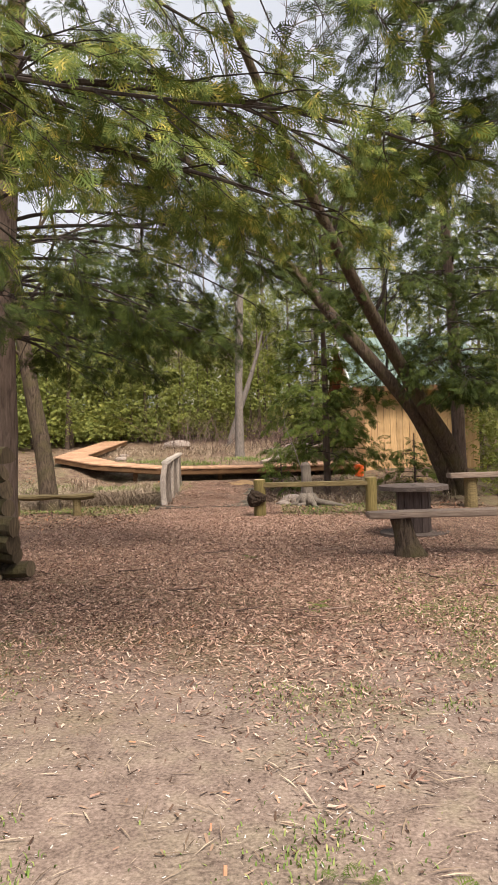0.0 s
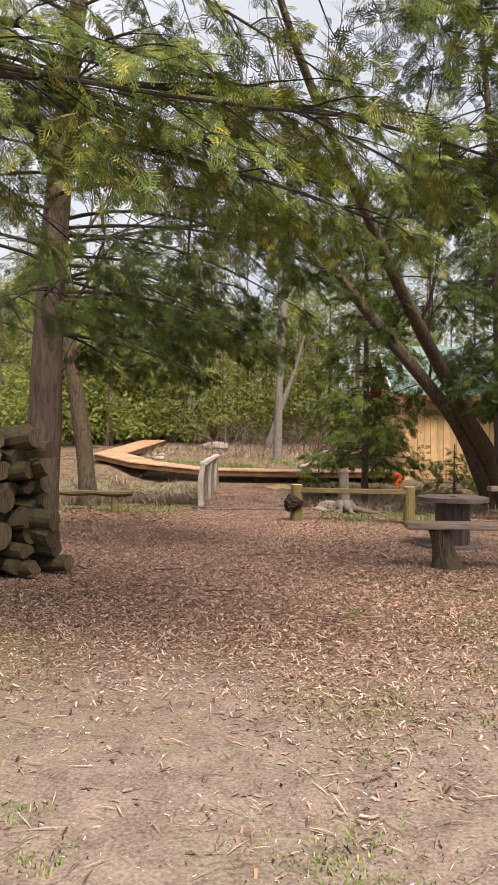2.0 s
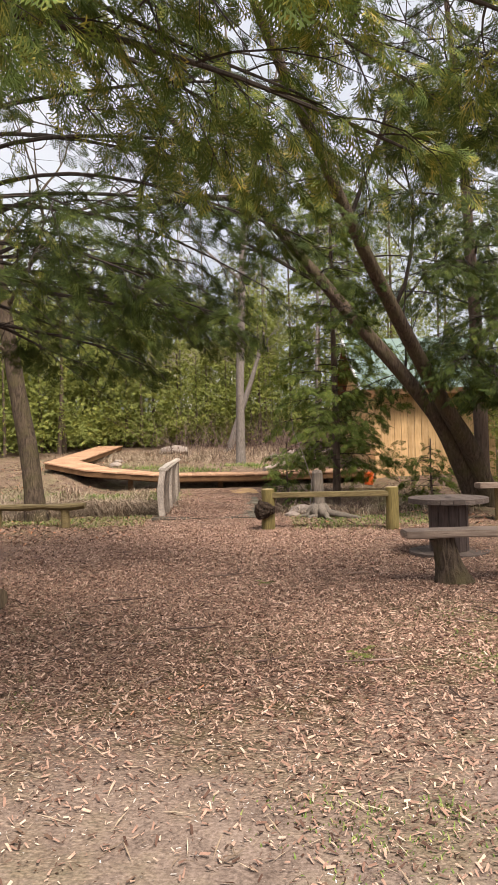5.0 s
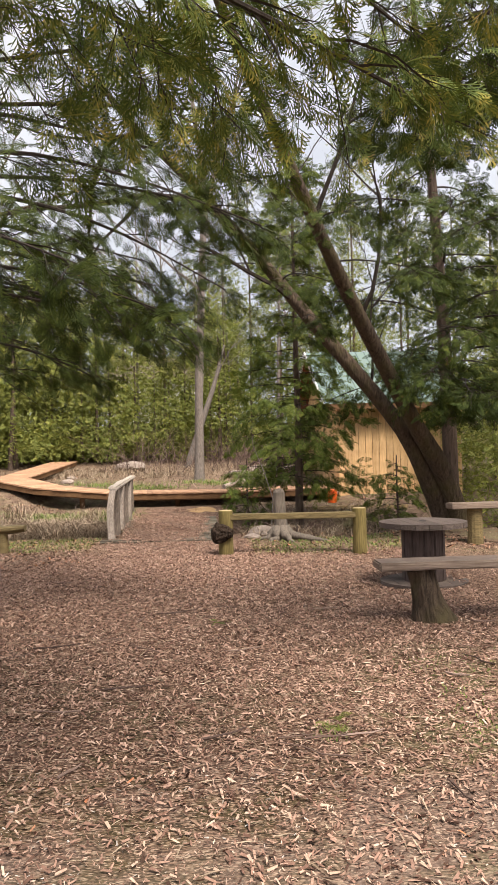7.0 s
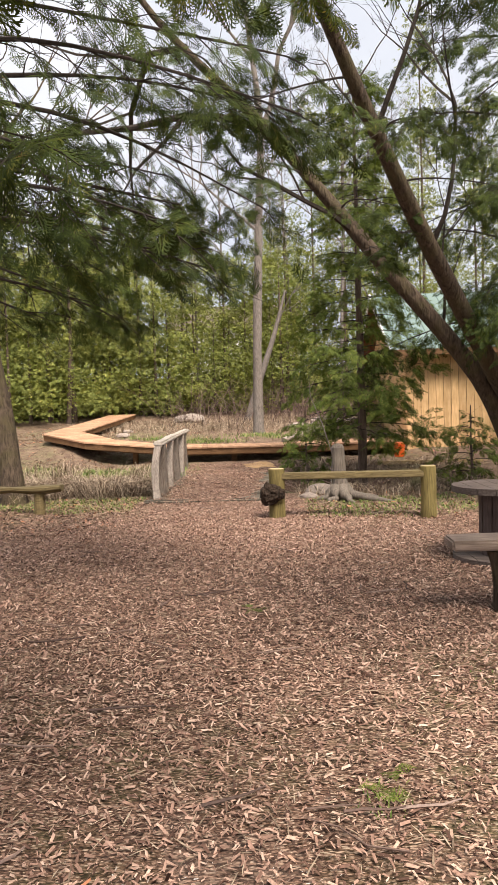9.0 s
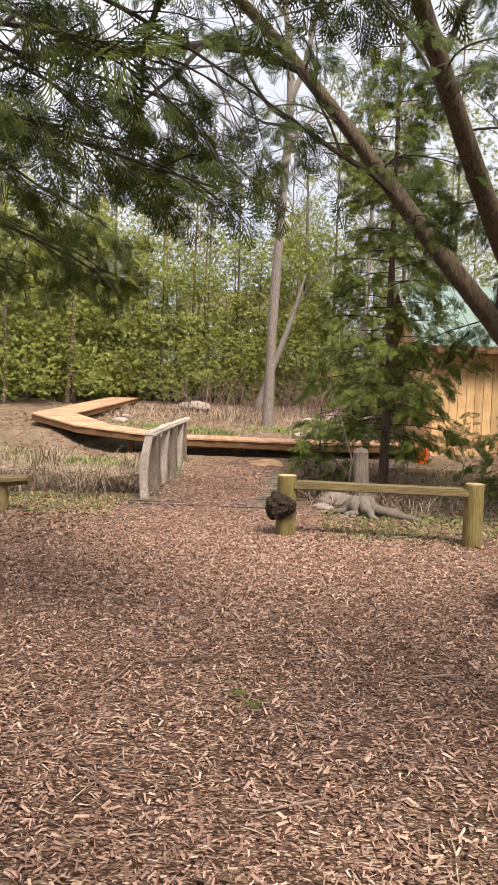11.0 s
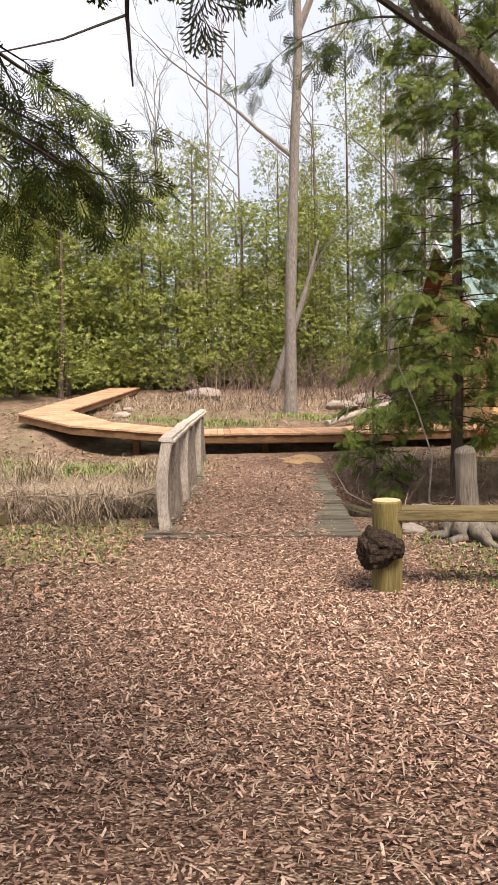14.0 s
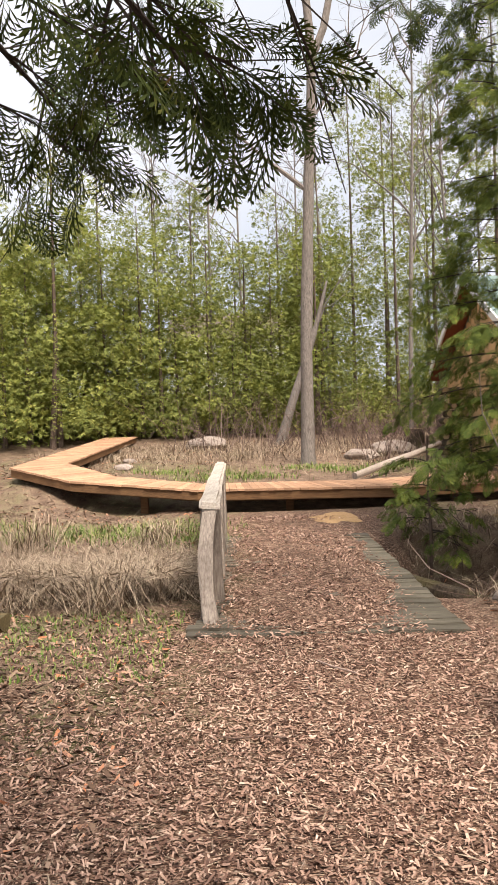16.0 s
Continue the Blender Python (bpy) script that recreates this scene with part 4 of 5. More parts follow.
def bridge():
    t = thing("footbridge", (-0.9, 18.7, 0.0), "weathered plank footbridge strewn with wood chips", "bridge")
    rng = random.Random(8)
    n = 42
    for k in range(n):
        y = -3.15 + 6.3 * (k + 0.5) / n
        skew = -0.017 * (y + 3.15)
        x0, x1 = -1.06 + skew + rng.uniform(-0.03, 0.03), 1.08 + skew + rng.uniform(-0.012, 0.012)
        if k < 2:
            x0 -= 0.06
        part("plank", bevelled((x1 - x0, 0.142, 0.045), ((x0 + x1) / 2, y, 0.035 + 0.012 * math.sin(k)), 0.008, 0.006, 3, seed=k), M_OLDBRIDGE, t)
    for x in (-0.9, 0.0, 0.95):
        part("beam", bevelled((0.12, 6.2, 0.2), (x, 0, -0.09), 0.012), M_SPOOL, t)
    rail = new("railing")
    rail.parent = t
    tagged(rail, "grey rustic railing of split logs")
    feet = (-2.78, -1.95, -0.8, 0.67, 2.02, 3.2)
    shift = (0.3, -0.2, 0.25, -0.2, 0.22, -0.3)

    def side_x(y):
        return -0.95 - 0.046 * (y + 2.8)

    def slat(name, ya, yb, w, th, dx, bow, k):
        """A split board standing edge on along the deck, with wavy edges."""
        bm = bevelled((th, w, 1.0), (0, 0, 0.5), 0.014, 0.0, 7)
        for v in bm.verts:
            u = v.co.z
            wave = noise.noise((k * 7.3, u * 2.6, 1.5 * (v.co.y > 0)))
            grow = 1.08 - 0.3 * u + 0.22 * wave
            yy = ya + (yb - ya) * u
            v.co = Vector((side_x(yy) + dx + v.co.x * (1 + 0.15 * wave) - bow * math.sin(u * 2.3) + bow * 0.8 * u * u, yy + v.co.y * grow, 0.03 + u * (0.93 + 0.008 * (yy + 2.8))))
        part(name, bm, M_GREYWOOD, rail)

    for k, (y, d) in enumerate(zip(feet, shift)):
        slat("post", y, y + d, 0.13 if k == 0 else 0.2, 0.12 if k == 0 else 0.125, 0.0 if k == 0 else 0.03, 0.06 if k == 0 else 0.015, k)
    for k in range(5):
        a, c = feet[k] + 0.2, feet[k + 1] - 0.1
        slat("brace", a, a + 0.62 * (c - a) + 0.18, 0.12, 0.09, -0.05, 0.01, k + 10)
        slat("brace", c, c - 0.5 * (c - a), 0.11, 0.09, -0.03, 0.01, k + 20)
    top = bevelled((0.19, 6.9, 0.085), (0, 0, 0), 0.03, 0.022, 12, seed=3)
    for v in top.verts:
        y = v.co.y + 0.95
        v.co = Vector((v.co.x + side_x(y) - 0.01, y, v.co.z + 0.985 + 0.008 * (y + 2.8)))
    part("handrail", top, M_GREYRAIL, rail)


bridge()

# ---- benches and posts ----


def log_rail():
    t = thing("log_bench", (0.17, 13.75, 0.02), "plank bench on two mossy round log posts", "bench")
    for k, (x, y, h, r) in enumerate(((0, 0, 0.68, 0.112), (2.05, -0.2, 0.68, 0.105))):
        b = Build()
        b.tube([(x, y, -0.1), (x, y, 0.2), (x + 0.005, y, 0.45), (x, y, h - 0.012), (x, y, h)], [r * 1.06, r, r * 0.98, r, r * 0.94], 20, 0.03, True, k)
        p = part("post", b, M_POST, t, "mossy yellow-green log post")
        c = Build()
        c.tube([(x, y, h + 0.001), (x, y, h + 0.004)], [r * 0.92, r * 0.9], 20)
        part("cut_end", c, M_CUT, p, "pale sawn end")
    d = Vector((2.05, -0.2, 0))
    ang = math.degrees(math.atan2(d.y, d.x))
    bm = bevelled((2.0, 0.24, 0.085), (1.04, -0.06, 0.575), 0.01, 0.006, 6, Euler((0, 0, radians(ang))).to_matrix(), 4)
    part("seat", bm, M_BEAM, t)
    bm = bmesh.new()
    bmesh.ops.create_icosphere(bm, subdivisions=4, radius=1)
    for v in bm.verts:
        q = v.co.copy()
        k = 1 + 0.25 * noise.noise(q * 2.1) + 0.16 * noise.noise(q * 6.0) + 0.10 * noise.noise(q * 14.0)
        v.co = Vector((q.x * 0.098, q.y * 0.13, q.z * 0.15)) * k + Vector((-0.13, -0.1, 0.35)) + Vector((0.07 * max(0, q.x) * 2, 0, -0.01))
    part("burl", bm, M_BURL, t, "dark knobbly burl")
    bm = bmesh.new()
    bmesh.ops.create_icosphere(bm, subdivisions=3, radius=1)
    for v in bm.verts:
        q = v.co.copy()
        k = 1 + 0.3 * noise.noise(q * 3.1) + 0.18 * noise.noise(q * 9.0)
        v.co = q * 0.08 * k + Vector((0.03, -0.13, 0.34))
    part("burl", bm, M_BURL, t, "dark knobbly burl")


log_rail()


def spool_table():
    t = thing("spool_table", (2.38, 10.75, 0.0), "weathered cable spool used as a round table", "table")

    def disc(z, r, th, name):
        n = 7
        for k in range(n):
            b = Build()
            xa, xb = -r + 2 * r * k / n + 0.003, -r + 2 * r * (k + 1) / n - 0.003
            m = 8
            lo, hi = [], []
            for i in range(m + 1):
                x = xa + (xb - xa) * i / m
                w = math.sqrt(max(0.0, r * r - x * x))
                lo.append((x, -w))
                hi.append((x, w))
            ring = lo + hi[::-1]
            vs = [(x, y, z) for x, y in ring] + [(x, y, z + th) for x, y in ring]
            c = len(ring)
            b.add(vs, [tuple(range(c))[::-1], tuple(range(c, 2 * c))] + [(i, (i + 1) % c, c + (i + 1) % c, c + i) for i in range(c)])
            part(name, b, M_SPOOL, t)
    disc(0.67, 0.5, 0.06, "tabletop_board")
    disc(0.0, 0.5, 0.055, "base_board")
    for k in range(12):
        a = 2 * math.pi * k / 12
        bm = bevelled((0.028, 0.118, 0.62), (0, 0, 0), 0.006, 0.003, seed=k)
        bmesh.ops.transform(bm, matrix=pose(0.225 * math.cos(a), 0.225 * math.sin(a), 0.362, 0, 0, math.degrees(a)), verts=bm.verts)
        part("stave", bm, M_SPOOLV, t)
    b = Build()
    b.tube([(0, 0, 0.725), (0, 0, 0.735)], [0.04, 0.038], 12)
    part("hub", b, M_DARK, t)


spool_table()


def stump_bench():
    t = thing("plank_bench", (1.9, 8.95, 0.0), "plank bench on bark-covered stump legs", "bench")
    for k, x in enumerate((-0.06, 1.75)):
        b = Build()
        pts = [(x + 0.1, 0.0, -0.05), (x + 0.07, 0, 0.06), (x + 0.03, 0, 0.2), (x, 0, 0.36), (x - 0.03, 0, 0.475)]
        b.tube(pts, [0.21, 0.175, 0.135, 0.12, 0.125], 18, 0.16, True, k + 4)
        part("leg", b, M_OAKBARK, t, "rough stump leg with bark")
    part("seat", bevelled((2.7, 0.33, 0.075), (0.86, 0, 0.51), 0.014, 0.014, 9, seed=2), M_BENCH, t)


stump_bench()


def high_bench():
    t = thing("plank_bench", (4.18, 13.95, 0.0), "pale plank bench on round log legs", "bench")
    for k, x in enumerate((0.0, 1.7)):
        b = Build()
        b.tube([(x, 0, -0.05), (x, 0, 0.3), (x, 0, 0.62)], [0.13, 0.12, 0.12], 14, 0.05, True, k)
        part("leg", b, M_REDWOOD if k else M_BEAM, t)
    part("seat", bevelled((2.6, 0.36, 0.09), (0.88, 0, 0.66), 0.012, 0.01, 8, seed=6), M_BENCH, t)


high_bench()


def low_log_bench():
    t = thing("log_bench", (-3.45, 14.6, 0.0), "half-log bench on short round posts", "bench")
    for k, x in enumerate((0.0, -1.22)):
        b = Build()
        b.tube([(x, 0, -0.05), (x, 0, 0.2), (x, 0, 0.42)], [0.085, 0.08, 0.078], 12, 0.06, True, k)
        part("post", b, M_BEAM, t)
    b = Build()
    pts = [(-1.65 + 2.0 * i / 8, 0.01 * math.sin(i), 0.44 + 0.012 * math.sin(i * 1.7)) for i in range(9)]
    b.tube(pts, [0.075 + 0.012 * math.sin(i * 2.1) for i in range(9)], 12, 0.12, True, 5)
    for vv in b.v:
        vv[:, 2] = np.minimum(vv[:, 2], 0.475 + 0.01 * np.sin(vv[:, 0] * 5))
        vv[:, 1] *= 1.7
    part("seat", b, M_BEAM, t)


low_log_bench()


def grey_stump():
    t = thing("tree_stump", (1.2, 15.45, gz(1.2, 15.45)), "bleached grey stump with spreading roots", "stump")
    b = Build()
    b.tube([(0, 0, -0.1), (0, 0, 0.1), (0.0, 0, 0.25), (-0.02, 0, 0.5), (-0.03, 0, 0.84), (-0.03, 0.02, 0.87)], [0.18, 0.15, 0.118, 0.105, 0.105, 0.09], 16, 0.2, True, 3)
    part("trunk", b, M_STUMP, t)
    for a, ln, r in ((-35, 0.95, 0.075), (-75, 0.5, 0.08), (-130, 0.4, 0.075), (170, 0.4, 0.07), (20, 0.7, 0.06), (80, 0.4, 0.06)):
        d = Vector((math.cos(radians(a)), math.sin(radians(a)), 0))
        s = Vector((-d.y, d.x, 0))
        b = Build()
        b.tube([d * 0.08 + Vector((0, 0, 0.22)), d * 0.2 + Vector((0, 0, 0.09)), d * ln * 0.5 + s * 0.05 + Vector((0, 0, 0.045)), d * ln * 0.8 + Vector((0, 0, 0.03)), d * ln + s * 0.06 + Vector((0, 0, 0.0))], [r * 1.1, r, r * 0.75, r * 0.5, 0.015], 9, 0.2, True, int(a))
        part("root", b, M_STUMP, t, smooth=True)


grey_stump()


def fallen_log():
    t = thing("fallen_log", (1.4, 17.6, gz(1.4, 17.6) + 0.12), "fallen mossy log lying in the ditch", "log")
    b = Build()
    pts = [(-1.1, 1.3, 0.25), (-0.4, 0.5, 0.12), (0.3, -0.3, 0.06), (1.0, -1.0, 0.15)]
    b.tube(pts, [0.1, 0.13, 0.14, 0.12], 12, 0.12, True, 3)
    part("trunk", b, M_LOGBARK, t)


fallen_log()

# ---- wood pile ----


def wood_pile():
    rng = random.Random(14)
    k = 0
    for layer, row in [(0, q) for q in range(9)] + [(0.43, q) for q in range(8)]:
        cnt = 8 - row // 2 if not layer else 5
        for i in range(cnt):
            r = rng.uniform(0.08, 0.15)
            x = -2.66 - 0.24 * i - 0.05 * (row % 2) - rng.uniform(0, 0.08) - 0.012 * row + (0.1 if row == 0 else 0)
            z = 0.11 + row * 0.172 + rng.uniform(-0.015, 0.015)
            y = 7.95 + rng.uniform(-0.16, 0.16) + row * 0.015 - 0.05 * i
            if row >= 7:
                x -= 0.05 * (row - 6) * rng.random()
            ln = rng.uniform(0.4, 0.52)
            turn = Euler((radians(rng.uniform(-12, 12)), 0, radians(rng.uniform(38, 78)))).to_matrix()
            if layer and i == 0:
                continue
            y += layer
            t = thing("firewood_log", (x, y, z), "split firewood log with dark mossy bark", "log", "stacked firewood")
            b = Build()
            seg = 11
            cut = rng.random() < 0.45
            verts, prof = [], []
            for q in range(seg):
                a = 2 * math.pi * q / seg
                rr = r * (1 + 0.10 * math.sin(2 * a + k) + rng.uniform(-0.05, 0.05))
                if cut and math.sin(a + k) > 0.25:
                    rr *= 0.25 / max(0.25, math.sin(a + k)) * 1.0 if math.sin(a + k) > 0.5 else 0.8
                prof.append((math.cos(a) * rr, math.sin(a) * rr))
            for s, f in ((-0.5, 0.97), (-0.2, 1.02), (0.2, 1.0), (0.5, 0.96)):
                for (px, pz) in prof:
                    verts.append(turn @ Vector((px * f, s * ln, pz * f)))
            faces = [(i2 * seg + q, i2 * seg + (q + 1) % seg, (i2 + 1) * seg + (q + 1) % seg, (i2 + 1) * seg + q) for i2 in range(3) for q in range(seg)]
            b.add(verts, faces)
            part("bark", b, M_LOGBARK, t)
            for e in (-0.5, 0.5):
                c = Build()
                vs = [turn @ Vector((px * 0.965, e * ln, pz * 0.965)) for px, pz in prof] + [turn @ Vector((0, e * ln * 1.01, 0))]
                c.add(vs, [(q, (q + 1) % seg, seg) if e > 0 else ((q + 1) % seg, q, seg) for q in range(seg)])
                part("end", c, M_LOGEND, t, "weathered cut end")
            k += 1


wood_pile()


def bucket():
    t = thing("bucket", (3.38, 22.75, gz(3.38, 22.75)), "orange plastic bucket beside the boardwalk", "bucket")
    b = Build()
    b.tube([(0, 0, 0.0), (0, 0, 0.005), (0, 0, 0.3), (0, 0, 0.31), (0, 0, 0.35), (0, 0, 0.37)], [0.125, 0.13, 0.148, 0.16, 0.16, 0.152], 24, 0, True)
    part("body", b, M_BUCKET, t, smooth=False)
    w = Build()
    w.tube([(0.16 * math.cos(a), -0.06 * math.sin(a) - 0.02, 0.33 - 0.13 * math.sin(a)) for a in np.linspace(0, math.pi, 12)], [0.004] * 12, 5)
    part("handle", w, M_WIRE, t)


bucket()


def log_stack():
    """Firewood stacked end on beside the shed."""
    rng = random.Random(33)
    zb = gz(3.3, 28.2)
    for row in range(9):
        for i in range(4):
            r = rng.uniform(0.075, 0.115)
            x = 3.05 + 0.21 * i + 0.1 * (row % 2) + rng.uniform(-0.02, 0.02)
            z = zb + 0.1 + 0.185 * row
            if x > 3.6 or (row > 6 and rng.random() < 0.3):
                continue
            t = thing("firewood_log", (x, 28.2 + rng.uniform(-0.05, 0.05), z), "round firewood log stacked beside the shed, pale cut end", "log", "firewood beside the shed")
            b = Build()
            b.tube([(0, -0.22, 0), (0, 0, 0.005), (0, 0.22, 0)], [r, r * 1.03, r], 10, 0.1, True, row * 5 + i)
            part("bark", b, M_LOGBARK, t)
            c = Build()
            c.tube([(0, -0.228, 0), (0, -0.222, 0)], [r * 0.86, r * 0.9], 10, 0.06, True, i)
            part("end", c, M_CUT, t, "pale cut end")


log_stack()


def stones():
    rng = random.Random(4)
    for x, y, s, lab in ((0.7, 15.75, 0.12, "flat grey stone by the ditch"), (1.05, 28.6, 0.34, "pale boulder in the dry grass"), (-3.2, 32.5, 0.48, "pale boulder in the dry grass"), (2.0, 29.5, 0.5, "pale boulder in the dry grass"), (-4.75, 27.2, 0.17, "white stone block on the bank"), (-4.9, 28.8, 0.14, "white stone block on the bank"), (0.95, 16.5, 0.22, "flat grey stone by the ditch")):
        bm = bmesh.new()
        bmesh.ops.create_icosphere(bm, subdivisions=3, radius=1)
        for v in bm.verts:
            q = v.co.copy()
            k = 1 + 0.3 * noise.noise(q * 1.3 + Vector((x, y, 0))) + 0.08 * noise.noise(q * 5)
            v.co = Vector((q.x * 1.3, q.y, q.z * 0.55)) * s * k
        ob = part("stone", bm, M_STONE)
        ob.location = (x, y, gz(x, y) + s * 0.2)
        tagged(ob, lab, "stone")


stones()


def sawdust_patch():
    bm = bmesh.new()
    bmesh.ops.create_grid(bm, x_segments=20, y_segments=14, size=1)
    for v in bm.verts:
        x, y = v.co.x, v.co.y
        r = math.hypot(x, y)
        h = 0.05 * (0.75 - r * r) + 0.035 * noise.noise((x * 2.3, y * 2.3, 0)) + 0.012 * noise.noise((x * 9, y * 9, 4)) - 0.004
        wx, wy = -0.2 + x * 0.55, 22.05 + y * 0.42
        v.co = Vector((wx, wy, gz(wx, wy) + h))
    ob = part("sawdust", bm, M_SAND)
    tagged(ob, "patch of fresh orange sawdust on the ground", "sawdust", kind="stuff")


sawdust_patch()

# ---- loose ground cover ----


def chip_template():
    v = np.array([(-0.5, -0.5, 0), (0.5, -0.35, 0), (0.5, 0.35, 0), (-0.5, 0.5, 0), (-0.46, -0.42, 0.3), (0.42, -0.3, 0.3), (0.44, 0.28, 0.3), (-0.42, 0.42, 0.3)])
    v = v * np.array([1, 0.24, 0.3])
    q = np.array([(4, 5, 6, 7), (0, 1, 5, 4), (2, 3, 7, 6)])
    return v, q


def flake_template():
    v = np.array([(-0.5, -0.1, 0), (0.35, -0.15, 0.04), (0.5, 0.06, 0), (-0.4, 0.13, 0.05)])
    return v, np.array([(0, 1, 2, 3)])


def loose(name, label, category, template, material, xy, scale, tilt, lift=0.0, seed=0, deck=False):
    rng = np.random.RandomState(seed)
    n = len(xy)
    z = ground_height(xy[:, 0], xy[:, 1])
    if deck:
        on = (np.abs(xy[:, 0] + 0.9) < 1.02) & (np.abs(xy[:, 1] - 18.7) < 3.1)
        z = np.where(on, 0.06, z)
    pos = np.stack([xy[:, 0], xy[:, 1], z + lift], 1)
    a = rng.rand(n) * 6.283
    fwd = np.stack([np.cos(a), np.sin(a), rng.randn(n) * tilt], 1)
    nrm = np.stack([rng.randn(n) * tilt, rng.randn(n) * tilt, np.ones(n)], 1)
    v, q = scatter(template, pos, fwd, nrm, scale)
    ob = part(name, quads_mesh(name, v, q), material)
    tagged(ob, label, category, kind="stuff")
    return ob


_r = np.random.RandomState(101)


def area(n, x0, x1, y0, y1):
    return np.stack([x0 + (x1 - x0) * _r.rand(n), y0 + (y1 - y0) * _r.rand(n)], 1)


xy = np.vstack([area(13000, -3.0, 3.4, 3.2, 8.5), area(14000, -3.4, 2.6, 7.5, 14.5), area(4000, -2.3, 0.6, 14, 15.7)])
keep = _r.rand(len(xy)) < np.clip((xy[:, 1] - 4.2 + 0.6 * np.sin(xy[:, 0] * 2.1)) * 0.25, 0.01, 0.8)
xy = xy[keep]
loose("wood_chips", "scattered reddish-brown wood chips", "wood chips", chip_template(), M_CHIP, xy, 0.014 + 0.055 * _r.rand(len(xy)) ** 4, 0.25, 0.006, 1)
xy = np.vstack([area(150000, -3.4, 2.8, 2.6, 14.0), area(34000, -2.8, 1.0, 11.0, 15.7), area(12000, -5.6, -3.2, 8.5, 15.2), area(5000, 2.6, 5.0, 6.5, 14.5)])
edge = xy[:, 1] + 0.5 * np.sin(xy[:, 0] * 1.7 + 0.6) + 0.3 * np.sin(xy[:, 0] * 4.1)
xy = xy[_r.rand(len(xy)) < np.clip((edge - 3.3) * 0.4, 0.02, 1)]
loose("wood_chips", "thin wood flakes and slivers on the ground", "wood chips", flake_template(), M_CHIP, xy, 0.015 + 0.038 * _r.rand(len(xy)) ** 2.6, 0.5, 0.012, 12)
xy = area(9000, -1.85, 0.1, 15.5, 22.2)
keep = np.abs(xy[:, 0] + 0.85 + 0.15 * np.sin(xy[:, 1] * 2)) < 0.55 + 0.3 * _r.rand(len(xy))
loose("wood_chips", "wood chips strewn over the bridge planks", "wood chips", chip_template(), M_CHIP, xy[keep], 0.022 + 0.04 * _r.rand(keep.sum()) ** 2, 0.2, 0.004, 2, True)
xy = area(16000, -1.95, 0.05, 15.5, 22.2)
keep = xy[:, 0] < -0.35 + 0.35 * _r.rand(len(xy)) ** 2
loose("wood_chips", "thin wood flakes on the bridge deck", "wood chips", flake_template(), M_CHIP, xy[keep], 0.018 + 0.05 * _r.rand(keep.sum()) ** 3, 0.4, 0.03, 22, True)
xy = np.vstack([area(5000, -9, -2.2, 14.5, 34), area(6000, 0.6, 6, 14.3, 34), area(5000, -8, 4, 25, 38), area(5200, -5.6, -2.0, 12.6, 16.4), area(2600, 0.5, 4.5, 13.4, 16.5), area(3500, -8, -2.1, 20.2, 23), area(3800, -9.5, -4.6, 21.2, 30)])
loose("leaf_litter", "brown fallen leaves and bark bits", "leaf litter", flake_template(), M_LITTER, xy, 0.035 + 0.07 * _r.rand(len(xy)) ** 1.5, 0.4, 0.01, 3)


xy = area(9000, -2.6, 2.8, 1.6, 6.0)
loose("pebbles", "small pale pebbles and crumbs of wood on bare earth", "pebbles", chip_template(), M_PEBBLE, xy, 0.006 + 0.022 * _r.rand(len(xy)) ** 3, 0.3, 0.0, 13)
xy = area(900, -2.6, 2.8, 1.6, 6.0)
loose("fallen_leaves", "scraps of orange and brown fallen leaf", "leaf litter", flake_template(), M_LITTER, xy, 0.02 + 0.04 * _r.rand(len(xy)), 0.4, 0.006, 14)


def needle_template():
    return np.array([(-0.5, -0.02, 0), (0.05, -0.015, 0.03), (0.5, 0.015, 0), (-0.05, 0.03, 0.03)]), np.array([(0, 1, 2, 3)])


xy = np.vstack([area(2200, -2.6, 2.8, 1.6, 6.5), area(6000, -3.4, 2.6, 6, 15.5)])
loose("fallen_twigs", "thin dry twigs and straws lying about", "twigs", needle_template(), M_STRAW, xy, 0.04 + 0.14 * _r.rand(len(xy)) ** 2, 0.12, 0.012, 15)


def chip_sheet():
    """The layer of chips that lies on the bridge deck."""
    xs, ys = np.linspace(-2.0, 0.1, 42), np.linspace(15.45, 22.0, 120)
    gx, gy = np.meshgrid(xs, ys)
    rng = np.random.RandomState(9)
    wave = np.array([[noise.noise((a * 1.5, b * 1.7, 3.0)) + 0.5 * noise.noise((a * 5, b * 5, 1.0)) for a, b in zip(ra, rb)] for ra, rb in zip(gx, gy)])
    edge = np.minimum(gx + 1.9 + 0.12 * wave - 0.04, 0.14 - gx + 0.3 * wave - 0.28)
    edge = np.minimum(edge, np.minimum((gy - 15.55) * 0.6, (21.9 - gy) * 0.6))
    z = 0.04 + np.clip(edge * 0.3, -0.09, 0.042) + (rng.rand(*gx.shape) - 0.5) * 0.012 + 0.012 * np.sin(gx * 5 + gy * 2)
    idx = np.arange(gx.size).reshape(gx.shape)
    q = np.stack([idx[:-1, :-1], idx[:-1, 1:], idx[1:, 1:], idx[1:, :-1]], -1).reshape(-1, 4)
    ob = part("wood_chips", quads_mesh("wood_chips", np.stack([gx, gy, z], -1).reshape(-1, 3), q), M_GROUND, smooth=True)
    tagged(ob, "trodden layer of wood chips on the bridge deck", "wood chips", kind="stuff")


chip_sheet()


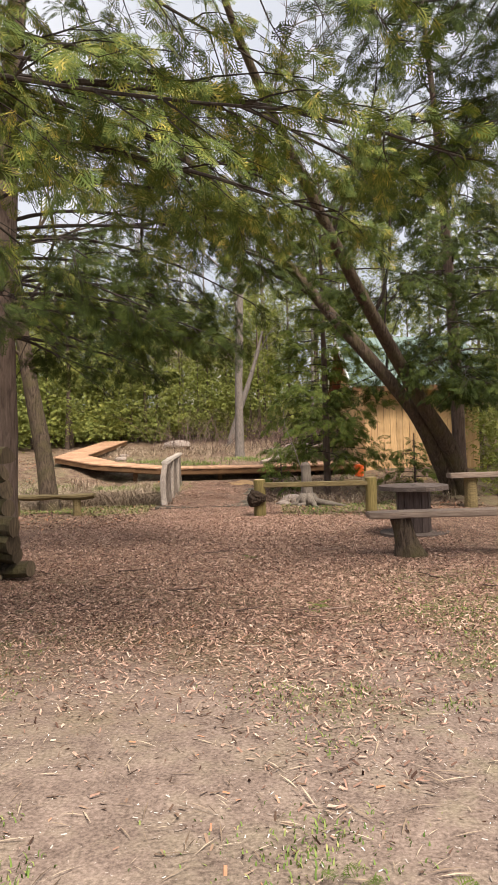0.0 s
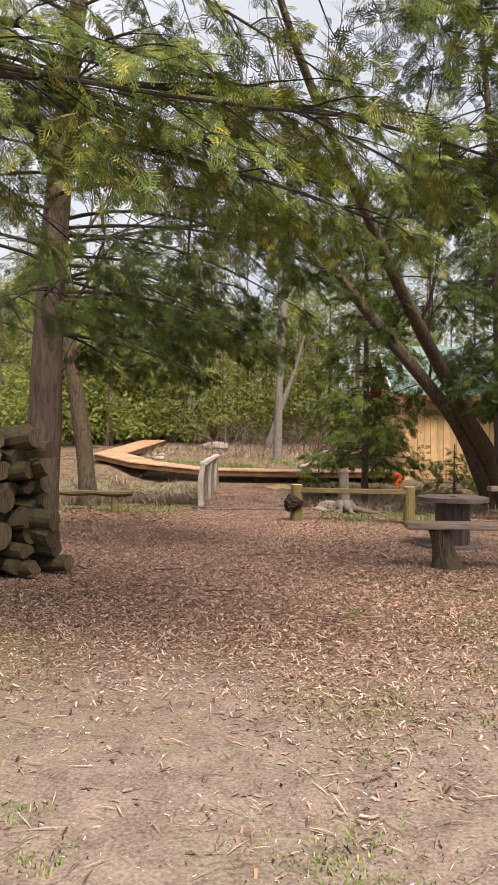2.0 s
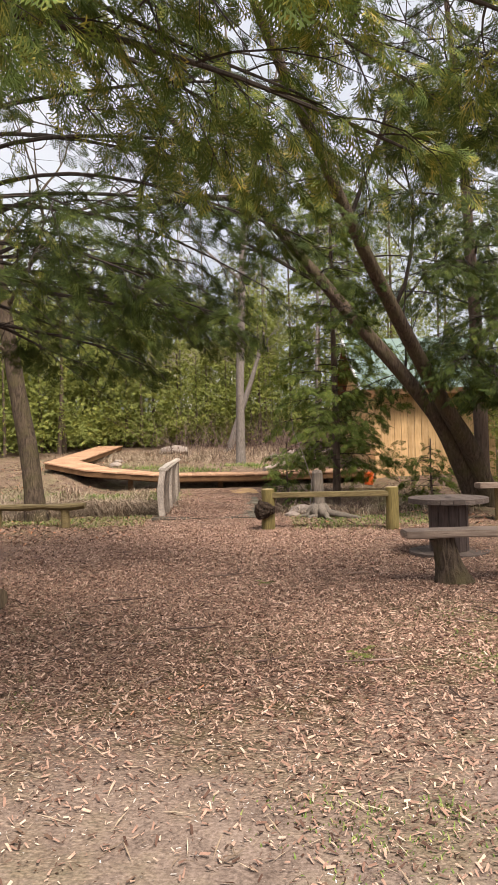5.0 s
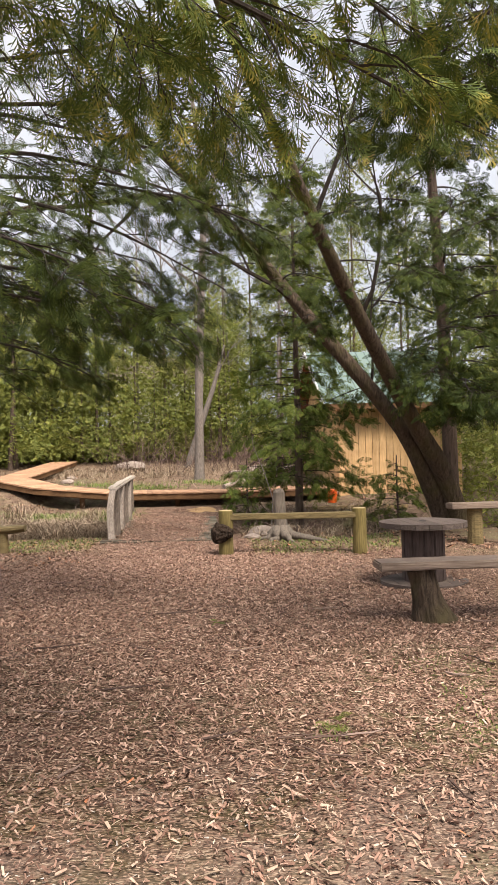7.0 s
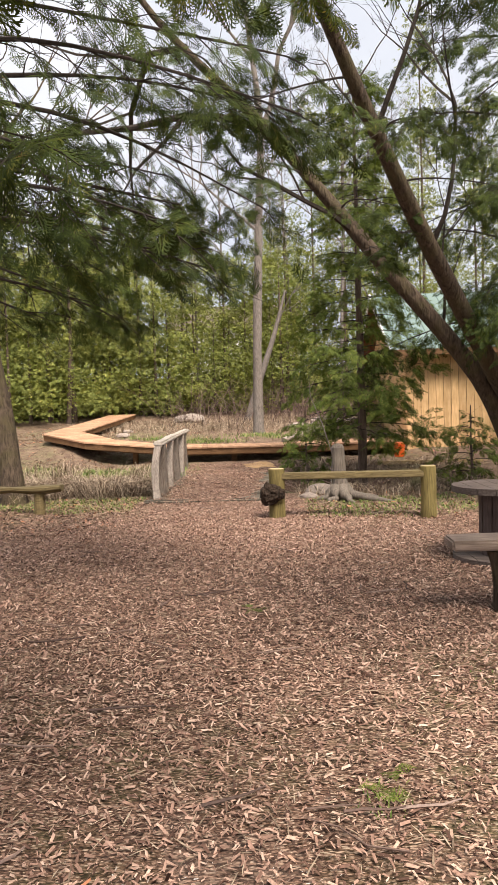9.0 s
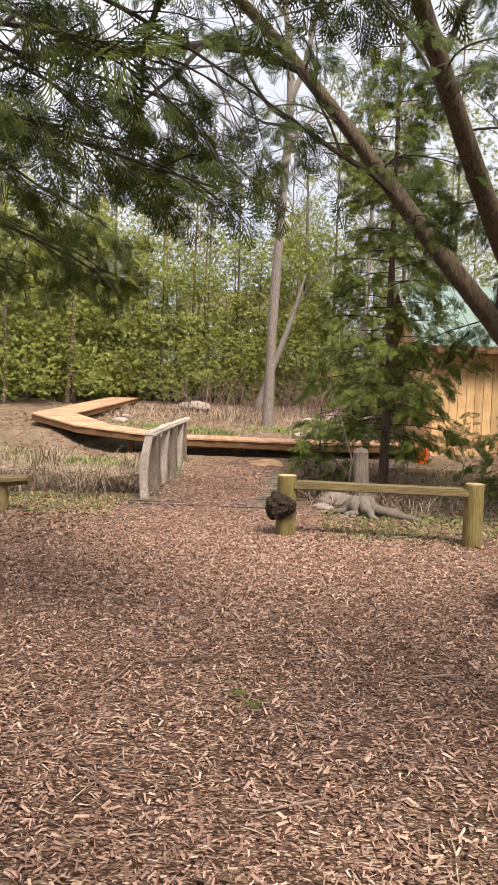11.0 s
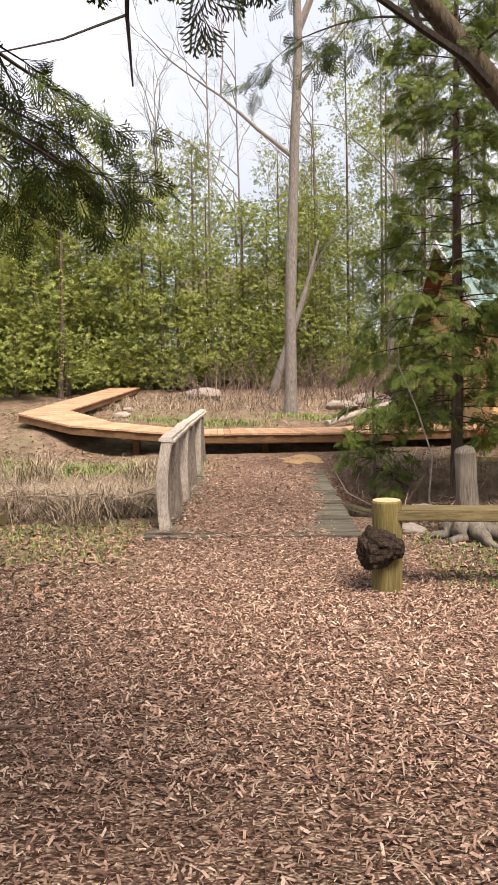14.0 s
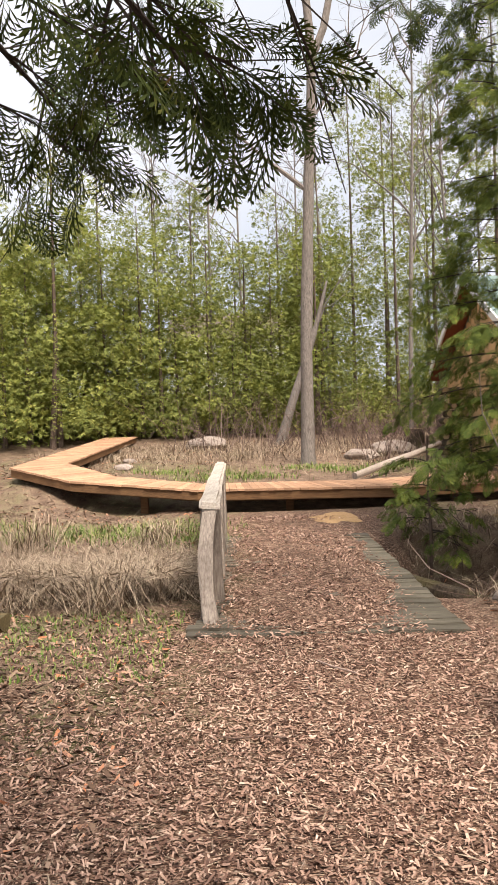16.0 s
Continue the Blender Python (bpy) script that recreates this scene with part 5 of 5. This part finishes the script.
def blades(name, label, material, xy, length, seed, lean=0.5, width=0.006):
    rng = np.random.RandomState(seed)
    n = len(xy)
    z = ground_height(xy[:, 0], xy[:, 1])
    a = rng.rand(n) * 6.283
    d = np.stack([np.cos(a), np.sin(a)], 1) * (lean * (0.3 + rng.rand(n)))[:, None]
    L = length * (0.5 + 0.8 * rng.rand(n))
    s = np.stack([-np.sin(a), np.cos(a), np.zeros(n)], 1) * width
    p0 = np.stack([xy[:, 0], xy[:, 1], z - 0.01], 1)
    p1 = p0 + np.stack([d[:, 0] * L * 0.4, d[:, 1] * L * 0.4, L * 0.6], 1)
    p2 = p0 + np.stack([d[:, 0] * L * 1.1, d[:, 1] * L * 1.1, L * (0.95 - 0.5 * lean * rng.rand(n))], 1)
    v = np.stack([p0 - s, p0 + s, p1 - s * 0.8, p1 + s * 0.8, p2 - s * 0.15, p2 + s * 0.15], 1).reshape(-1, 3)
    k = (np.arange(n) * 6)[:, None, None]
    q = (np.array([(0, 1, 3, 2), (2, 3, 5, 4)])[None] + k).reshape(-1, 4)
    ob = part(name, quads_mesh(name, v, q), material)
    tagged(ob, label, "grass", kind="stuff")


heads = np.vstack([area(150, -7.5, -2.25, 16.4, 19.3), area(22, -8, -2.3, 19.3, 21.0)])
xy = np.vstack([h + _r.randn(125, 2) * (0.1 + 0.16 * _r.rand()) for h in heads])
long = np.repeat(0.22 + 0.42 * _r.rand(len(heads)) ** 1.5, 125)
keep = xy[:, 0] < -2.12
blades("dry_grass", "tangled dry straw-coloured grass in the ditch", M_STRAW, xy[keep], long[keep], 5, 1.7, 0.0042)
xy = area(8000, -7.5, -2.15, 16.5, 19.6)
loose("dry_grass", "flattened dry stalks over the ditch", "grass", (needle_template()[0] * np.array([1, 0.32, 1]), needle_template()[1]), M_STRAW, xy, 0.25 + 0.4 * _r.rand(len(xy)), 0.35, 0.28, 16)
xy = np.vstack([area(3600, -6, 3, 28.5, 33.5), area(1200, -8, 4, 25.5, 34), area(2500, 0.5, 4.5, 15.8, 22)])
blades("dry_grass", "thin dry grass on the bank", M_STRAW, xy, 0.28, 6, 1.6, 0.005)


def tufts(spots, per, radius, length, seed, name="grass_tufts", label="small green grass tufts"):
    rng = np.random.RandomState(seed)
    pts = np.vstack([np.array(s) + rng.randn(per, 2) * radius for s in spots])
    blades(name, label, M_GRASS, pts, length, seed, 0.6, 0.004)


tufts([(0.35, 3.55), (1.1, 4.0), (0.25, 2.75), (0.6, 4.3), (0.2, 4.35), (1.2, 4.9), (1.6, 5.4), (0.05, 2.35), (-0.9, 2.55), (-1.1, 2.9), (-1.7, 4.7), (0.55, 6.35), (1.75, 6.2), (2.0, 5.9), (1.5, 4.6), (0.15, 2.6), (-0.3, 2.2), (0.5, 2.2)], 60, 0.07, 0.035, 7)
tufts([(1.35 + 1.5 * _r.rand(), 4.6 + 3.2 * _r.rand()) for k in range(150)] + [(-0.1 + 0.8 * _r.rand(), 3.8 + 0.6 * _r.rand()) for k in range(14)] + [(-2.2 + 0.9 * _r.rand(), 4.2 + 1.8 * _r.rand()) for k in range(12)] + [(-0.6 + 1.1 * _r.rand(), 2.1 + 0.8 * _r.rand()) for k in range(9)], 34, 0.13, 0.028, 17, "low_grass", "low thin grass coming up through chips and earth")
xy = np.vstack([area(2500, 0.6, 3.2, 13.6, 15.8), area(2500, -5, -2.1, 14.6, 16.4)])
blades("short_grass", "sparse short grass and moss", M_GRASS, xy, 0.06, 8, 0.7, 0.005)
xy = np.vstack([np.array(c) + _r.randn(330, 2) * np.array([0.45, 0.2]) for c in ((-3.2, 21.2), (-4.4, 21.4), (-5.6, 21.6), (-2.6, 20.6), (-3.8, 20.9), (-5.0, 20.8), (-6.4, 21.2), (-2.5, 19.6), (-2.9, 21.6), (0.6, 26.3), (1.4, 26.8), (-1.6, 25.8), (-2.6, 26.2), (-0.4, 26.9), (2.2, 27.2), (-3.6, 26.8))])
blades("green_grass", "patch of fresh green grass on the bank", M_GRASS, xy, 0.13, 9, 0.8, 0.007)


def leaning_pole():
    t = thing("fallen_pole", (0.4, 24.7, 0.62), "long pale debarked pole lying against the boardwalk", "pole")
    b = Build()
    b.tube([(0, 0, 0.02), (0.8, 0.95, 0.2), (1.6, 1.9, 0.36), (2.4, 2.9, 0.55)], [0.07, 0.075, 0.07, 0.055], 10, 0.1, True, 2)
    part("trunk", b, M_GREYWOOD, t)


leaning_pole()


def cut_stump():
    t = thing("tree_stump", (2.6, 29.6, gz(2.6, 29.6)), "sawn tree stump with a pale cut top", "stump")
    b = Build()
    b.tube([(0, 0, -0.1), (0, 0, 0.15), (0, 0, 0.45), (0, 0, 0.62)], [0.34, 0.29, 0.26, 0.26], 14, 0.1, True, 5)
    part("trunk", b, M_LOGBARK, t)
    c = Build()
    c.tube([(0, 0, 0.623), (0, 0, 0.63)], [0.245, 0.24], 14, 0.03)
    part("cut_end", c, M_CUT, t, "pale sawn top")


cut_stump()
_z = gz(3.7, 21.6)
edging = part("timber_edging", bevelled((3.0, 0.1, 0.09), (0, 0, 0), 0.01, 0.006, 6, seed=9), M_CUT)
edging.location = (3.7, 21.6, _z + 0.05)
tagged(edging, "long pale timber laid along the path edge", "timber")


def fallen_sticks():
    rng = np.random.RandomState(61)
    bd = Build()
    for k in range(85):
        x, y = -2.9 + 5.4 * rng.rand(), 5.5 + 9.5 * rng.rand()
        a, ln = rng.rand() * 6.28, 0.1 + 0.3 * rng.rand() ** 2
        c = np.array([x, y, gz(x, y) + 0.02])
        d = np.array([math.cos(a), math.sin(a), 0.0])
        p = np.array([-d[1], d[0], 0.0])
        r = 0.003 + 0.005 * rng.rand()
        bd.tube([c - d * ln / 2, c - d * ln * 0.15 + p * ln * 0.05 * rng.randn(), c + d * ln * 0.2 + p * ln * 0.06 * rng.randn(), c + d * ln / 2 + np.array([0, 0, 0.01])], [r, r * 0.95, r * 0.8, r * 0.5], 5, 0.15, True, k)
    ob = part("fallen_sticks", bd, M_TWIG)
    tagged(ob, "short brown sticks lying among the chips", "sticks", kind="stuff")


fallen_sticks()


def sprigs():
    rng = np.random.RandomState(62)
    spots = ((-0.05, 9.0), (0.55, 6.4), (0.3, 2.35), (0.62, 2.3))
    pos, fwd, nrm, sc = [], [], [], []
    for x, y in spots:
        for k in range(6):
            a = rng.rand() * 6.28
            pos.append((x + rng.randn() * 0.04, y + rng.randn() * 0.04, gz(x, y) + 0.03 + 0.03 * rng.rand()))
            fwd.append((math.cos(a), math.sin(a), 0.15))
            nrm.append((rng.randn() * 0.3, rng.randn() * 0.3, 1.0))
            sc.append(0.06 + 0.05 * rng.rand())
    v, q = scatter(FROND_NEAR, pos, fwd, nrm, sc)
    ob = part("cedar_sprigs", quads_mesh("cedar_sprigs", v, q), M_FROND_YOUNG)
    tagged(ob, "small fallen sprigs of green cedar", "sprigs", kind="stuff")


sprigs()


def brush():
    rng = np.random.RandomState(55)
    bd = Build()
    for k in range(560):
        x, y = -4 + 8.5 * rng.rand(), 30 + 7 * rng.rand()
        if k > 300:
            x, y = 1 + 5 * rng.rand(), 27 + 6 * rng.rand()
        z = gz(x, y)
        h = 0.4 + 1.4 * rng.rand() ** 2
        l = rng.randn(2) * 0.5
        bd.tube([(x, y, z), (x + l[0] * h * 0.4, y + l[1] * h * 0.4, z + h * 0.55), (x + l[0] * h, y + l[1] * h, z + h)], [0.011, 0.008, 0.003], 3, 0, False)
        for j in range(3):
            u = 0.3 + 0.5 * rng.rand()
            b0 = np.array([x + l[0] * h * u, y + l[1] * h * u, z + h * u])
            d = rng.randn(3) * 0.35 + np.array([0, 0, 0.25])
            bd.tube([b0, b0 + d * h * 0.7], [0.006, 0.002], 3, 0, False)
    ob = part("brushwood", bd, M_TWIG)
    tagged(ob, "leafless reddish-brown brush on the bank", "brush", kind="stuff")


brush()


def ditch_debris():
    rng = np.random.RandomState(66)
    bd = Build()
    for k in range(260):
        x, y = 0.5 + 4.0 * rng.rand(), 16.4 + 4.8 * rng.rand()
        c = np.array([x, y, gz(x, y) + 0.03])
        a, ln = rng.rand() * 6.28, 0.25 + 0.7 * rng.rand() ** 2
        d = np.array([math.cos(a), math.sin(a), 0.25 + 0.7 * rng.rand() ** 2])
        p = np.array([-d[1], d[0], 0.1]) * 0.12 * rng.randn()
        r = 0.004 + 0.008 * rng.rand() ** 2
        bd.tube([c, c + d * ln * 0.5 + p * ln, c + d * ln], [r, r * 0.8, r * 0.4], 4, 0.1, False, k)
    ob = part("brushwood", bd, M_TWIG)
    tagged(ob, "tangle of thin dead sticks in the ditch", "brush", kind="stuff")
    sap = thing("sapling", (1.25, 17.3, gz(1.25, 17.3)), "thin bare bent sapling growing out of the ditch", "sapling")
    b = Build()
    b.tube([(0, 0, -0.05), (-0.06, 0, 0.5), (-0.02, 0, 1.0), (-0.2, 0.05, 1.6), (-0.4, 0.1, 2.1), (-0.42, 0.1, 2.5)], [0.014, 0.012, 0.01, 0.008, 0.006, 0.003], 6, 0.1, False, 2)
    part("stem", b, M_GREYBARK, sap)


ditch_debris()
